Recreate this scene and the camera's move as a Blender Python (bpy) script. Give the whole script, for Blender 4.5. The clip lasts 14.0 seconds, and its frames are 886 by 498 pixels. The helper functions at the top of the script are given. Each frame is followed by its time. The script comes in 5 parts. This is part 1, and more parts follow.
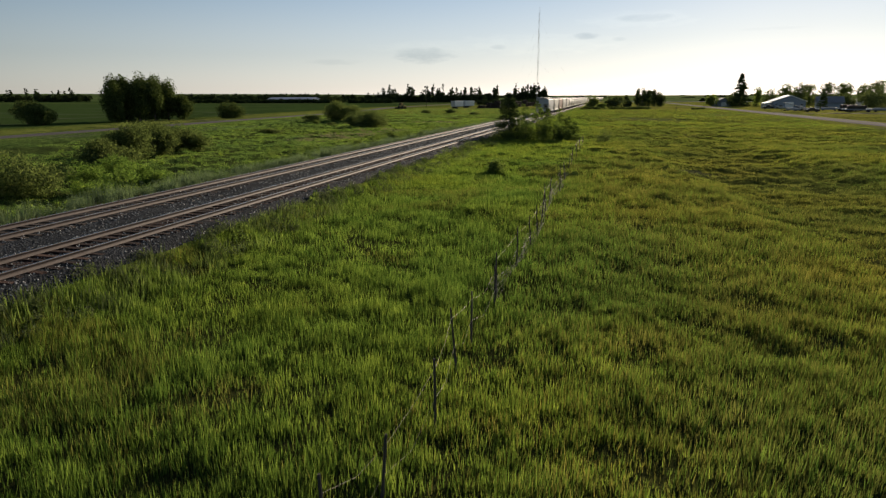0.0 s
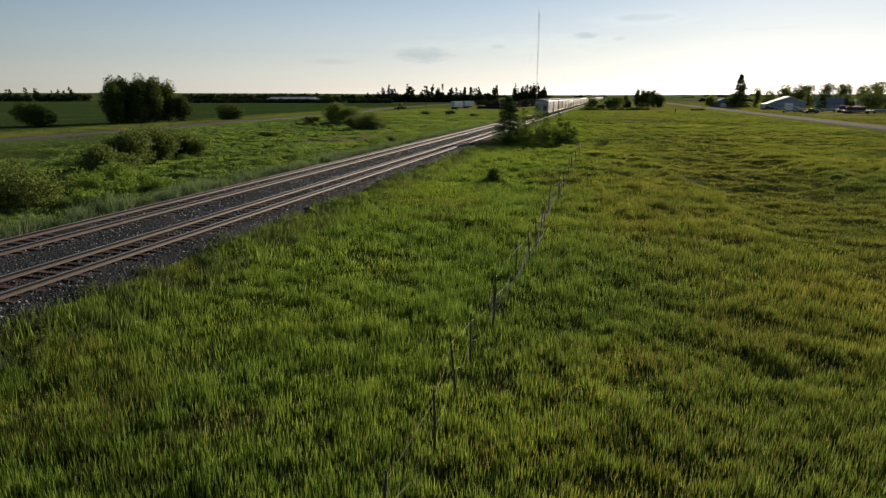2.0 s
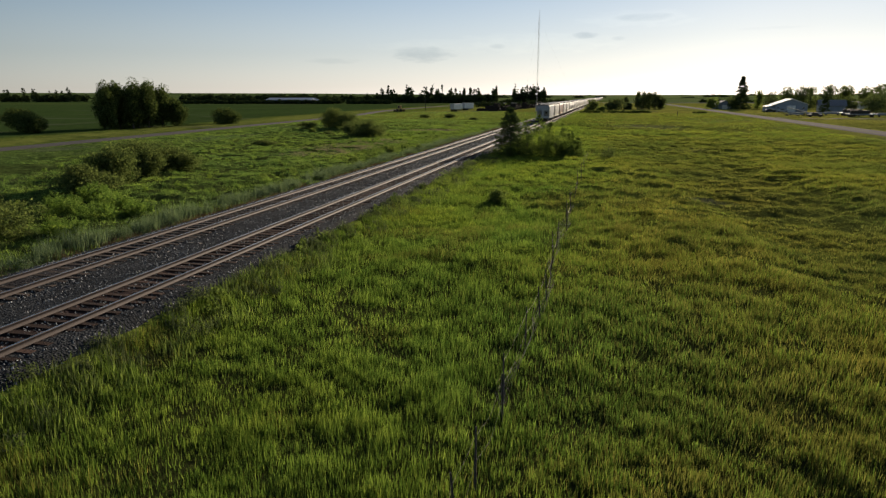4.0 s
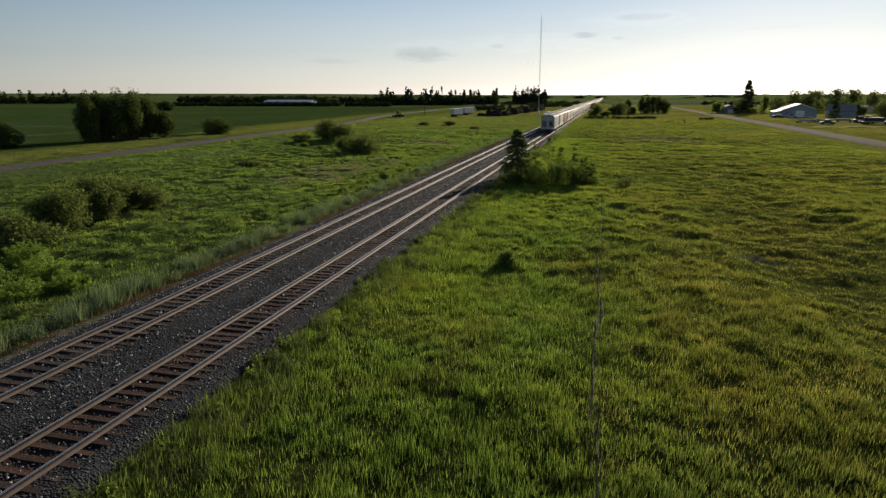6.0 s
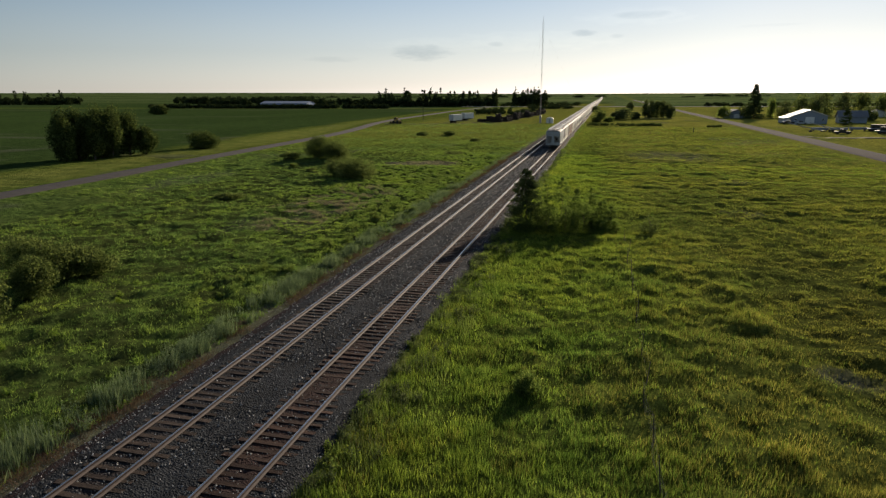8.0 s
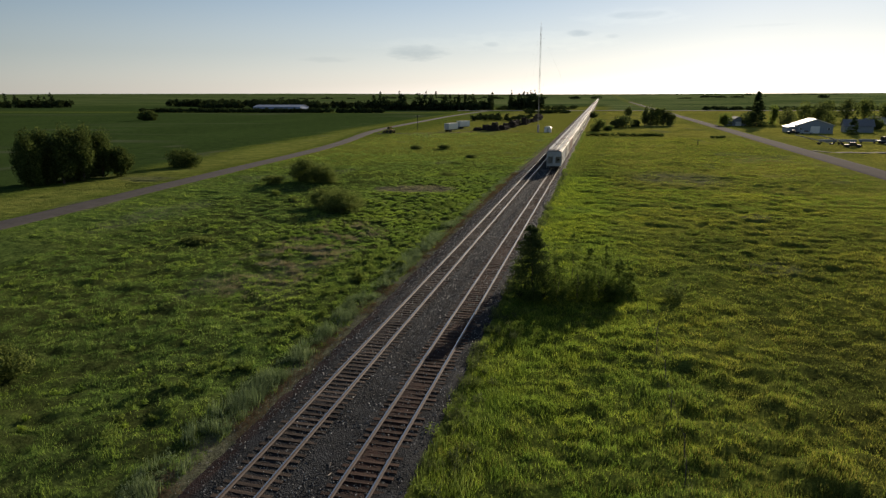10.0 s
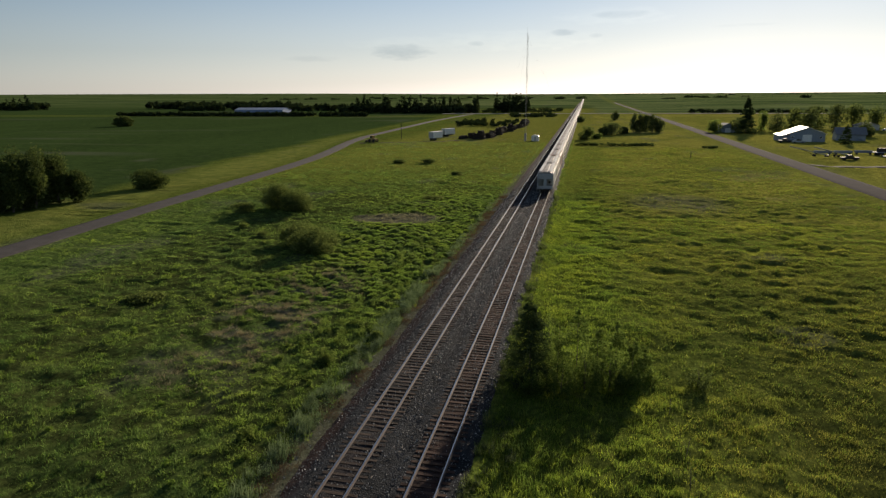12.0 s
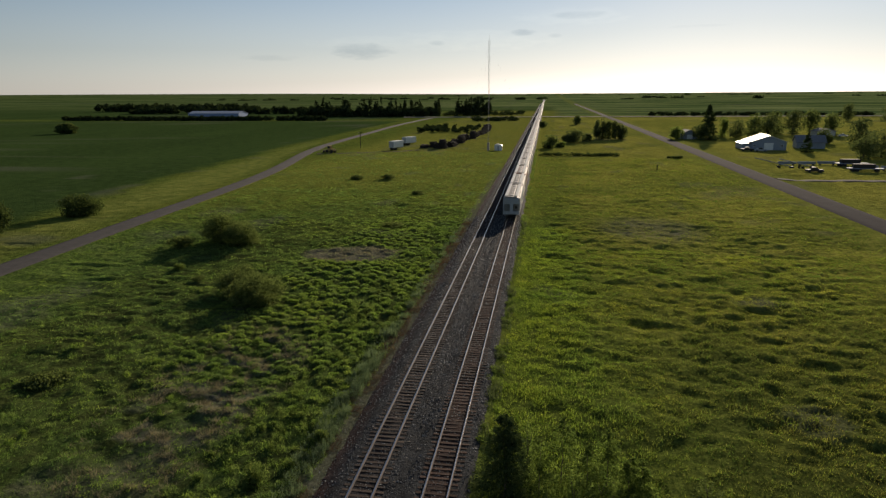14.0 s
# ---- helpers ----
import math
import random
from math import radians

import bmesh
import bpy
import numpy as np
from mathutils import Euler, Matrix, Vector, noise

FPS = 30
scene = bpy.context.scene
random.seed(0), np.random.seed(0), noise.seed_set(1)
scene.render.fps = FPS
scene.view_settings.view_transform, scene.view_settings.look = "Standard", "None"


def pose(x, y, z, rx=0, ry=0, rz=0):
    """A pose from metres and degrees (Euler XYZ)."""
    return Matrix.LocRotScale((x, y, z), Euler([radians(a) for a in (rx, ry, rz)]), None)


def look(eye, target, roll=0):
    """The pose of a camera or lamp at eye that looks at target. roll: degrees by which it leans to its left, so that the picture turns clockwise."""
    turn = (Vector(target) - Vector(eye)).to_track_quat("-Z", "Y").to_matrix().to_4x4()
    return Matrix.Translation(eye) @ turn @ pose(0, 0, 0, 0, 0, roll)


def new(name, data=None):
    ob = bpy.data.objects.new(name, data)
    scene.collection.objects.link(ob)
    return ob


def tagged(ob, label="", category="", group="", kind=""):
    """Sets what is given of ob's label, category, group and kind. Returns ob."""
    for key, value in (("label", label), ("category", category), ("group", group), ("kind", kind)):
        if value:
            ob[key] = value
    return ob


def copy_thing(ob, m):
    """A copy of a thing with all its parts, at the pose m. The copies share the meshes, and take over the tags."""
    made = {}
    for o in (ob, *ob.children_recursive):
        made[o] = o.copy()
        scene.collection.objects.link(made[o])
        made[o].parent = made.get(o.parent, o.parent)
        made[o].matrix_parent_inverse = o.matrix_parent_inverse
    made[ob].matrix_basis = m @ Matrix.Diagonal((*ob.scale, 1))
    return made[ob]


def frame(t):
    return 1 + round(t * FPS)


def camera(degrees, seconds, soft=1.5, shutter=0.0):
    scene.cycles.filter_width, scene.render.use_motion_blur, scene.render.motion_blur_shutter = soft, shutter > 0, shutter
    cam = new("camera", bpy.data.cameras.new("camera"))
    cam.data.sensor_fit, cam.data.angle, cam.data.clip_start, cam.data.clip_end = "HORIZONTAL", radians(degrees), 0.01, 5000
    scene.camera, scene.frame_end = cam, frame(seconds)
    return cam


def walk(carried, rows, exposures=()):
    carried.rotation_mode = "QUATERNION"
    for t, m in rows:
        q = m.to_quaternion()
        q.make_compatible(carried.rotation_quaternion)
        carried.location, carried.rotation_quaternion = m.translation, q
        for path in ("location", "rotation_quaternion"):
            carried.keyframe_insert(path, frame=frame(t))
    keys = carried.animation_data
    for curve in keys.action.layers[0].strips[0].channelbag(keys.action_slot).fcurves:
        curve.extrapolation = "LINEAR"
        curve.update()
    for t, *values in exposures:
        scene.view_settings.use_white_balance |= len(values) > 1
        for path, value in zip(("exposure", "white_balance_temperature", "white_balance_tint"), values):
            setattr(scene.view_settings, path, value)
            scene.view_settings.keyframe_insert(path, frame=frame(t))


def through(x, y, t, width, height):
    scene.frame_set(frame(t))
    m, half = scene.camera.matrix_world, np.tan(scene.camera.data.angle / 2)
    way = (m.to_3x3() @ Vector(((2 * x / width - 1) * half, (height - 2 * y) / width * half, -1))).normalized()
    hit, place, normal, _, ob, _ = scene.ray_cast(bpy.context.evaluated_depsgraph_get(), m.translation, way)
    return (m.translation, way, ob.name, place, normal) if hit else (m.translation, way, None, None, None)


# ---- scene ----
# world: x across the line to the right, y along the rails, z = 0 at the rail heads
cam = camera(70.2, 14.0, soft=1.35)
METRES, EYE, SIDE, TILT, LEAN, TURN = 54.85, 4.632, 16.616, -13.511, 0.171, 14.359
ROWS = [
    (0.0, 0.0, 0.0, 0.0, -0.0, 0.0, 0.0),
    (0.5, 0.0001, -0.0004, 0.0015, -0.01, 0.0, -0.01),
    (1.0, 0.0001, -0.001, 0.0034, -0.02, -0.02, -0.02),
    (1.5, 0.0001, -0.0018, 0.0062, -0.03, -0.04, -0.03),
    (2.0, 0.0, -0.0026, 0.01, -0.05, -0.05, -0.05),
    (2.5, -0.0, -0.0012, 0.0138, -0.07, -0.07, -0.05),
    (5.0, 0.0004, 0.1091, 0.0803, -0.1, -0.08, -0.03),
    (5.5, 0.0004, 0.1455, 0.1006, -0.1, -0.09, -0.02),
    (6.0, 0.0003, 0.184, 0.1238, -0.11, -0.09, 0.01),
    (6.5, -0.0, 0.2242, 0.1489, -0.15, -0.11, 0.0),
    (7.0, 0.0001, 0.2622, 0.1732, -0.15, -0.15, 0.03),
    (7.5, 0.0004, 0.303, 0.2, -0.16, -0.19, 0.08),
    (8.0, 0.001, 0.3435, 0.2281, -0.18, -0.24, 0.12),
    (10.5, 0.0095, 0.5434, 0.3629, -0.67, -0.23, 0.29),
    (11.0, 0.0116, 0.5835, 0.3903, -0.8, -0.25, 0.36),
    (11.5, 0.0139, 0.6237, 0.4173, -1.1, -0.26, 0.47),
    (12.0, 0.0168, 0.6637, 0.4446, -1.81, -0.3, 0.63),
    (12.5, 0.0204, 0.7035, 0.4716, -2.81, -0.32, 0.9),
    (13.0, 0.0247, 0.7433, 0.4982, -3.72, -0.33, 1.12),
    (13.5, 0.0296, 0.7831, 0.525, -4.42, -0.36, 1.29),
    (14.0, 0.0353, 0.8224, 0.5521, -5.11, -0.4, 1.47),
]
walk(cam, [(t, pose(SIDE, 0, EYE, TILT, LEAN, TURN) @ pose(METRES * x, METRES * y, METRES * z, 90 + pitch, roll, yaw)) for t, x, y, z, yaw, pitch, roll in ROWS],
     exposures=[(0.0, 0.28, 6720, 13), (8.0, 0.28, 6720, 13), (11.0, 0.26, 6720, 13), (13.0, 0.24, 6720, 13), (14.0, 0.1, 6720, 13)])

# ---- light: low evening sun ahead and to the right ----
SUN_AZ, SUN_EL = 14.5, 16.5
world = bpy.data.worlds.new("sky")
scene.world = world
world.use_nodes = True


def mix(nt, fac, a, b, blend="MIX"):
    m = nt.nodes.new("ShaderNodeMix")
    m.data_type, m.blend_type = "RGBA", blend
    for sock, v in ((m.inputs["Factor"], fac), (m.inputs[6], a), (m.inputs[7], b)):
        if isinstance(v, (int, float)):
            sock.default_value = v
        elif isinstance(v, tuple):
            sock.default_value = (*v, 1)
        else:
            nt.links.new(v, sock)
    return m.outputs[2]


CLOUDS = [  # azimuth, elevation, half width, half height in degrees, strength
    (-16.0, 3.6, 3.1, 0.75, 0.75), (-2.1, 5.0, 1.3, 0.32, 0.8), (2.4, 6.3, 2.6, 0.36, 0.5), (-9.5, 4.2, 0.8, 0.25, 0.5), (-23.6, 3.0, 2.6, 0.3, 0.3), (0.6, 4.7, 0.7, 0.2, 0.4), (12.0, 5.1, 3.0, 0.15, 0.15)]
VEILS = [(-6.5, 4.4, 9.0, 1.0, 0.35), (2.0, 6.2, 5.0, 0.8, 0.35), (-15.0, 4.2, 6.0, 0.7, 0.3)]


def sky_nodes():
    nt = world.node_tree
    nt.nodes.clear()
    N, L = nt.nodes.new, nt.links.new

    def m(op, a, b=None, clamp=False):
        n = N("ShaderNodeMath")
        n.operation, n.use_clamp = op, clamp
        for i, v in enumerate((a, b)):
            if v is None:
                continue
            if isinstance(v, (int, float)):
                n.inputs[i].default_value = v
            else:
                L(v, n.inputs[i])
        return n.outputs[0]
    out, bg, sky, tc, sep = N("ShaderNodeOutputWorld"), N("ShaderNodeBackground"), N("ShaderNodeTexSky"), N("ShaderNodeTexCoord"), N("ShaderNodeSeparateXYZ")
    sky.sky_type = "NISHITA"
    sky.sun_disc = False
    sky.sun_elevation, sky.sun_rotation = radians(SUN_EL), radians(SUN_AZ)
    sky.air_density, sky.dust_density, sky.ozone_density = 0.9, 0.12, 2.5
    pale = N("ShaderNodeHueSaturation")
    pale.inputs["Saturation"].default_value = 0.74
    L(sky.outputs[0], pale.inputs["Color"])
    L(tc.outputs["Generated"], sep.inputs[0])
    az = m("MULTIPLY", m("ARCTAN2", sep.outputs[0], sep.outputs[1]), 57.2958)
    el = m("MULTIPLY", m("ARCSINE", sep.outputs[2]), 57.2958)
    com = N("ShaderNodeCombineXYZ")
    L(m("MULTIPLY", az, 0.55), com.inputs[0])
    L(m("MULTIPLY", el, 2.2), com.inputs[1])
    nz = N("ShaderNodeTexNoise")
    nz.inputs["Scale"].default_value, nz.inputs["Detail"].default_value, nz.inputs["Roughness"].default_value = 1.0, 6.0, 0.6
    L(com.outputs[0], nz.inputs["Vector"])

    def total(rows):
        acc = None
        for a, e, w, h, k in rows:
            dx, dy = m("DIVIDE", m("SUBTRACT", az, a), w), m("DIVIDE", m("SUBTRACT", el, e), h)
            r2 = m("ADD", m("MULTIPLY", dx, dx), m("MULTIPLY", dy, dy))
            f = m("SUBTRACT", m("ADD", 0.95, m("MULTIPLY", m("SUBTRACT", nz.outputs[0], 0.5), 2.6)), r2, True)
            f = m("MULTIPLY", f, k)
            acc = f if acc is None else m("MAXIMUM", acc, f)
        return acc
    off = m("MULTIPLY", m("SUBTRACT", m("ABSOLUTE", m("SUBTRACT", az, SUN_AZ)), 14.0), 1 / 55.0, True)
    low = m("SUBTRACT", 1.0, m("MULTIPLY", el, 1 / 8.0), True)
    close = m("SUBTRACT", 1.0, m("MULTIPLY", m("ABSOLUTE", m("SUBTRACT", az, SUN_AZ)), 1 / 60.0), True)
    tame = mix(nt, m("MULTIPLY", close, 0.85), pale.outputs[0], mix(nt, 1.0, pale.outputs[0], (0.75, 0.76, 0.77), "MULTIPLY"))
    away = mix(nt, m("MULTIPLY", off, off), tame, (0.66, 0.75, 0.78), "MULTIPLY")
    grey = N("ShaderNodeHueSaturation")
    grey.inputs["Saturation"].default_value = 0.3
    L(away, grey.inputs["Color"])
    haze = mix(nt, m("MULTIPLY", low, 0.85), away, mix(nt, 1.0, grey.outputs[0], (1.07, 1.03, 1.02), "MULTIPLY"))
    bright = mix(nt, total(VEILS), haze, (1.18, 1.15, 1.1), "MULTIPLY")
    shaded = mix(nt, total(CLOUDS), bright, (0.72, 0.76, 0.8), "MULTIPLY")
    bg.inputs["Strength"].default_value = 0.081
    L(shaded, bg.inputs["Color"])
    L(bg.outputs[0], out.inputs["Surface"])


sky_nodes()
sun = new("sun", bpy.data.lights.new("sun", "SUN"))
sun.data.energy, sun.data.angle, sun.data.color = 5.0, radians(0.6), (1.0, 0.86, 0.66)
sun.matrix_world = look((math.sin(radians(SUN_AZ)) * math.cos(radians(SUN_EL)) * 100, math.cos(radians(SUN_AZ)) * math.cos(radians(SUN_EL)) * 100, math.sin(radians(SUN_EL)) * 100), (0, 0, 0))


# ---- materials ----
def mat(name):
    m = bpy.data.materials.new(name)
    m.use_nodes = True
    nt = m.node_tree
    nt.nodes.clear()
    return m, nt, nt.nodes.new("ShaderNodeOutputMaterial")


def ramp(nt, fac, stops):
    r = nt.nodes.new("ShaderNodeValToRGB")
    while len(r.color_ramp.elements) < len(stops):
        r.color_ramp.elements.new(0.5)
    for e, (p, c) in zip(r.color_ramp.elements, stops):
        e.position, e.color = p, (*c, 1)
    nt.links.new(fac, r.inputs[0])
    return r.outputs[0]


def noise_node(nt, scale, detail=4.0, rough=0.6, stretch=None):
    tc = nt.nodes.new("ShaderNodeTexCoord")
    n = nt.nodes.new("ShaderNodeTexNoise")
    n.inputs["Scale"].default_value, n.inputs["Detail"].default_value, n.inputs["Roughness"].default_value = scale, detail, rough
    src = tc.outputs["Object"]
    if stretch:
        mp = nt.nodes.new("ShaderNodeMapping")
        mp.inputs["Scale"].default_value = stretch
        nt.links.new(src, mp.inputs[0])
        src = mp.outputs[0]
    nt.links.new(src, n.inputs["Vector"])
    return n.outputs[0]


def attribute(nt, name):
    a = nt.nodes.new("ShaderNodeAttribute")
    a.attribute_name = name
    return a.outputs["Fac"]


def bump(nt, height, strength, dist):
    b = nt.nodes.new("ShaderNodeBump")
    b.inputs["Strength"].default_value, b.inputs["Distance"].default_value = strength, dist
    nt.links.new(height, b.inputs["Height"])
    return b.outputs[0]


def principled(nt, out, color, rough=0.8, metal=0.0, normal=None, spec=0.3):
    p = nt.nodes.new("ShaderNodeBsdfPrincipled")
    for key, v in (("Base Color", color), ("Roughness", rough), ("Metallic", metal), ("Specular IOR Level", spec)):
        if isinstance(v, tuple):
            p.inputs[key].default_value = (*v, 1)
        elif isinstance(v, (int, float)):
            p.inputs[key].default_value = v
        else:
            nt.links.new(v, p.inputs[key])
    if normal:
        nt.links.new(normal, p.inputs["Normal"])
    nt.links.new(p.outputs[0], out.inputs["Surface"])
    return p


def worn(name, a, b, scale=3.0, rough=0.7, metal=0.0, relief=0.004, spec=0.3, spots=None, stretch=None):
    """A surface of two tones, broken up at two scales, with fine relief; spots: a third tone in patches."""
    m, nt, out = mat(name)
    n1, n2 = noise_node(nt, scale, 5, 0.65, stretch), noise_node(nt, scale * 9, 3, 0.6, stretch)
    col = ramp(nt, n1, [(0.3, a), (0.7, b)])
    col = mix(nt, 0.35, col, ramp(nt, n2, [(0.3, tuple(0.6 * v for v in a)), (0.75, tuple(min(1, 1.25 * v) for v in b))]))
    if spots:
        n3 = noise_node(nt, scale * 0.6, 6, 0.7, stretch)
        col = mix(nt, ramp(nt, n3, [(0.56, (0, 0, 0)), (0.68, (1, 1, 1))]), col, spots)
    principled(nt, out, col, rough, metal, bump(nt, n2, 0.6, relief), spec)
    return m


def leaf_mat(name, dark, mid, light, scale=0.25, through=0.4, patch=0.5, field=False):
    """Leaves and blades: colour by the piece and by patches over the ground; part of the light passes through."""
    m, nt, out = mat(name)
    geo = nt.nodes.new("ShaderNodeNewGeometry")
    c1 = ramp(nt, geo.outputs["Random Per Island"], [(0.0, dark), (0.5, mid), (1.0, light)])
    c2 = ramp(nt, noise_node(nt, scale, 4, 0.6), [(0.3, dark), (0.5, mid), (0.72, light)])
    col = mix(nt, patch, c1, c2)
    if field:
        lo, hi = ((0.84, 0.9, 0.95), (1.24, 1.18, 0.96)) if field == "damp" else ((0.8, 0.88, 0.9), (1.2, 1.1, 0.95))
        col = mix(nt, 1.0, col, ramp(nt, noise_node(nt, 0.07, 4, 0.6), [(0.36, lo), (0.64, hi)]), "MULTIPLY")
    d = nt.nodes.new("ShaderNodeBsdfDiffuse")
    t = nt.nodes.new("ShaderNodeBsdfTranslucent")
    nt.links.new(col, d.inputs[0])
    bright = mix(nt, 1.0, col, (1.35, 1.4, 0.95), "MULTIPLY")
    nt.links.new(bright, t.inputs[0])
    ms = nt.nodes.new("ShaderNodeMixShader")
    ms.inputs[0].default_value = through
    nt.links.new(d.outputs[0], ms.inputs[1])
    nt.links.new(t.outputs[0], ms.inputs[2])
    nt.links.new(ms.outputs[0], out.inputs["Surface"])
    return m


def ground_mat():
    m, nt, out = mat("pasture_ground")
    big, mid, fine = noise_node(nt, 0.035, 5, 0.6), noise_node(nt, 0.35, 5, 0.65), noise_node(nt, 3.6, 5, 0.8)
    grass = ramp(nt, mid, [(0.32, (0.03, 0.052, 0.013)), (0.5, (0.083, 0.136, 0.025)), (0.7, (0.16, 0.21, 0.042))])
    grass = mix(nt, ramp(nt, big, [(0.4, (0, 0, 0)), (0.66, (1, 1, 1))]), grass, ramp(nt, mid, [(0.3, (0.065, 0.085, 0.016)), (0.7, (0.21, 0.205, 0.04))]))
    grass = mix(nt, 0.66, grass, ramp(nt, fine, [(0.32, (0.014, 0.028, 0.008)), (0.68, (0.178, 0.23, 0.047))]))
    # damp: bluish tint of the left pasture, a veil of haze put into the colour
    grass = mix(nt, attribute(nt, "damp"), grass, mix(nt, 1.0, grass, (0.82, 0.98, 1.3), "MULTIPLY"))
    ripe = ramp(nt, mid, [(0.3, (0.145, 0.17, 0.036)), (0.7, (0.37, 0.385, 0.085))])
    ripe = mix(nt, 0.55, ripe, ramp(nt, fine, [(0.32, (0.055, 0.06, 0.013)), (0.68, (0.4, 0.365, 0.072))]))
    grass = mix(nt, attribute(nt, "ripe"), grass, ripe)
    grass = mix(nt, 1.0, grass, ramp(nt, noise_node(nt, 1.15, 4, 0.7), [(0.36, (0.62, 0.64, 0.66)), (0.62, (1.3, 1.26, 1.2))]), "MULTIPLY")
    dry = ramp(nt, fine, [(0.3, (0.055, 0.058, 0.042)), (0.7, (0.19, 0.185, 0.145))])
    crop = ramp(nt, noise_node(nt, 0.02, 4, 0.6, (1, 0.25, 1)), [(0.3, (0.029, 0.058, 0.019)), (0.7, (0.056, 0.102, 0.03))])
    crop = mix(nt, 0.45, crop, ramp(nt, fine, [(0.3, (0.014, 0.026, 0.009)), (0.7, (0.075, 0.115, 0.032))]))
    crop = mix(nt, 0.35, crop, ramp(nt, mid, [(0.34, (0.016, 0.03, 0.01)), (0.66, (0.06, 0.095, 0.028))]))
    verge = ramp(nt, mid, [(0.3, (0.1, 0.132, 0.03)), (0.7, (0.23, 0.248, 0.06))])
    # young: far-field greens lightened, aerial haze painted into the colour
    young = ramp(nt, noise_node(nt, 0.01, 4, 0.6, (1, 0.3, 1)), [(0.3, (0.11, 0.155, 0.055)), (0.7, (0.2, 0.235, 0.095))])
    strips = noise_node(nt, 1.0, 3, 0.7, (0.0012, 0.011, 0))
    young = mix(nt, ramp(nt, strips, [(0.46, (0, 0, 0)), (0.52, (1, 1, 1))]), young, (0.05, 0.085, 0.03))
    young = mix(nt, ramp(nt, strips, [(0.57, (0, 0, 0)), (0.6, (1, 1, 1))]), young, (0.15, 0.185, 0.065))
    crop = mix(nt, attribute(nt, "young"), crop, young)
    col = mix(nt, attribute(nt, "crop"), grass, crop)
    col = mix(nt, attribute(nt, "verge"), col, verge)
    # dark tone: shade under and between grass painted in, plus dull swale ground
    col = mix(nt, attribute(nt, "shade_dull"), col, ramp(nt, fine, [(0.3, (0.012, 0.016, 0.006)), (0.7, (0.05, 0.05, 0.02))]))
    col = mix(nt, attribute(nt, "dry"), col, dry)
    d = nt.nodes.new("ShaderNodeBsdfDiffuse")
    nt.links.new(col, d.inputs[0])
    nt.links.new(bump(nt, noise_node(nt, 1.3, 7, 0.72), 1.0, 0.35), d.inputs["Normal"])
    nt.links.new(d.outputs[0], out.inputs["Surface"])
    return m


def gravel_mat(name, lo, hi):
    m, nt, out = mat(name)
    tc = nt.nodes.new("ShaderNodeTexCoord")
    v = nt.nodes.new("ShaderNodeTexVoronoi")
    v.inputs["Scale"].default_value = 14.0
    nt.links.new(tc.outputs["Object"], v.inputs["Vector"])
    tone = ramp(nt, v.outputs["Color"], [(0.1, lo), (0.55, tuple(0.5 * (a + b) for a, b in zip(lo, hi))), (0.95, hi)])
    col = mix(nt, 0.5, tone, ramp(nt, noise_node(nt, 0.5, 5, 0.65), [(0.35, tuple(0.6 * a for a in lo)), (0.7, tuple(0.85 * b for b in hi))]))
    col = mix(nt, attribute(nt, "stain"), col, mix(nt, 0.75, col, (0.06, 0.028, 0.02)))
    principled(nt, out, col, 0.85, 0.0, bump(nt, v.outputs["Distance"], 1.0, 0.06), 0.05)
    return m


M_GROUND = ground_mat()
M_BALLAST = gravel_mat("ballast_stone", (0.009, 0.0105, 0.012), (0.06, 0.066, 0.074))
M_ROAD = worn("old_asphalt", (0.055, 0.051, 0.05), (0.09, 0.084, 0.081), 0.6, 0.95, relief=0.006, spec=0.1)
M_HIGHWAY = worn("highway_asphalt", (0.028, 0.026, 0.03), (0.05, 0.047, 0.053), 0.4, 1.0, relief=0.004, spec=0.02)
M_PALEROAD = worn("pale_gravel_road", (0.3, 0.28, 0.25), (0.42, 0.4, 0.36), 0.5, 0.95, spec=0.05)
M_DIRT = worn("bare_dirt_track", (0.06, 0.05, 0.038), (0.13, 0.11, 0.085), 0.8, 0.95, spec=0.05)
M_GRAVELROAD = worn("gravel_road", (0.055, 0.052, 0.046), (0.1, 0.094, 0.082), 0.5, 0.95, spec=0.05)
M_RAIL = worn("rusty_rail_side", (0.055, 0.042, 0.037), (0.11, 0.084, 0.074), 4, 0.7, 0.1)
M_RAILTOP = worn("polished_rail_head", (0.5, 0.48, 0.46), (0.65, 0.62, 0.6), 4, 0.16, 1.0, relief=0.0005)
def sleeper_mat(name, tint):
    m, nt, out = mat(name)
    info = nt.nodes.new("ShaderNodeObjectInfo")
    n1, n2 = noise_node(nt, 2.0, 5, 0.7, (0.5, 5, 5)), noise_node(nt, 14.0, 4, 0.7, (0.3, 3, 3))
    col = ramp(nt, n1, [(0.3, (0.018, 0.014, 0.012)), (0.7, (0.07, 0.052, 0.042))])
    col = mix(nt, 0.4, col, ramp(nt, n2, [(0.3, (0.012, 0.01, 0.009)), (0.75, (0.11, 0.09, 0.078))]))
    col = mix(nt, 1.0, col, ramp(nt, info.outputs["Random"], [(0.0, (0.55, 0.5, 0.5)), (0.6, (1.0, 0.95, 0.92)), (1.0, (1.7, 1.6, 1.55))]), "MULTIPLY")
    col = mix(nt, 1.0, col, tint, "MULTIPLY")
    principled(nt, out, col, 0.9, 0.0, bump(nt, n2, 0.8, 0.02), 0.2)
    return m


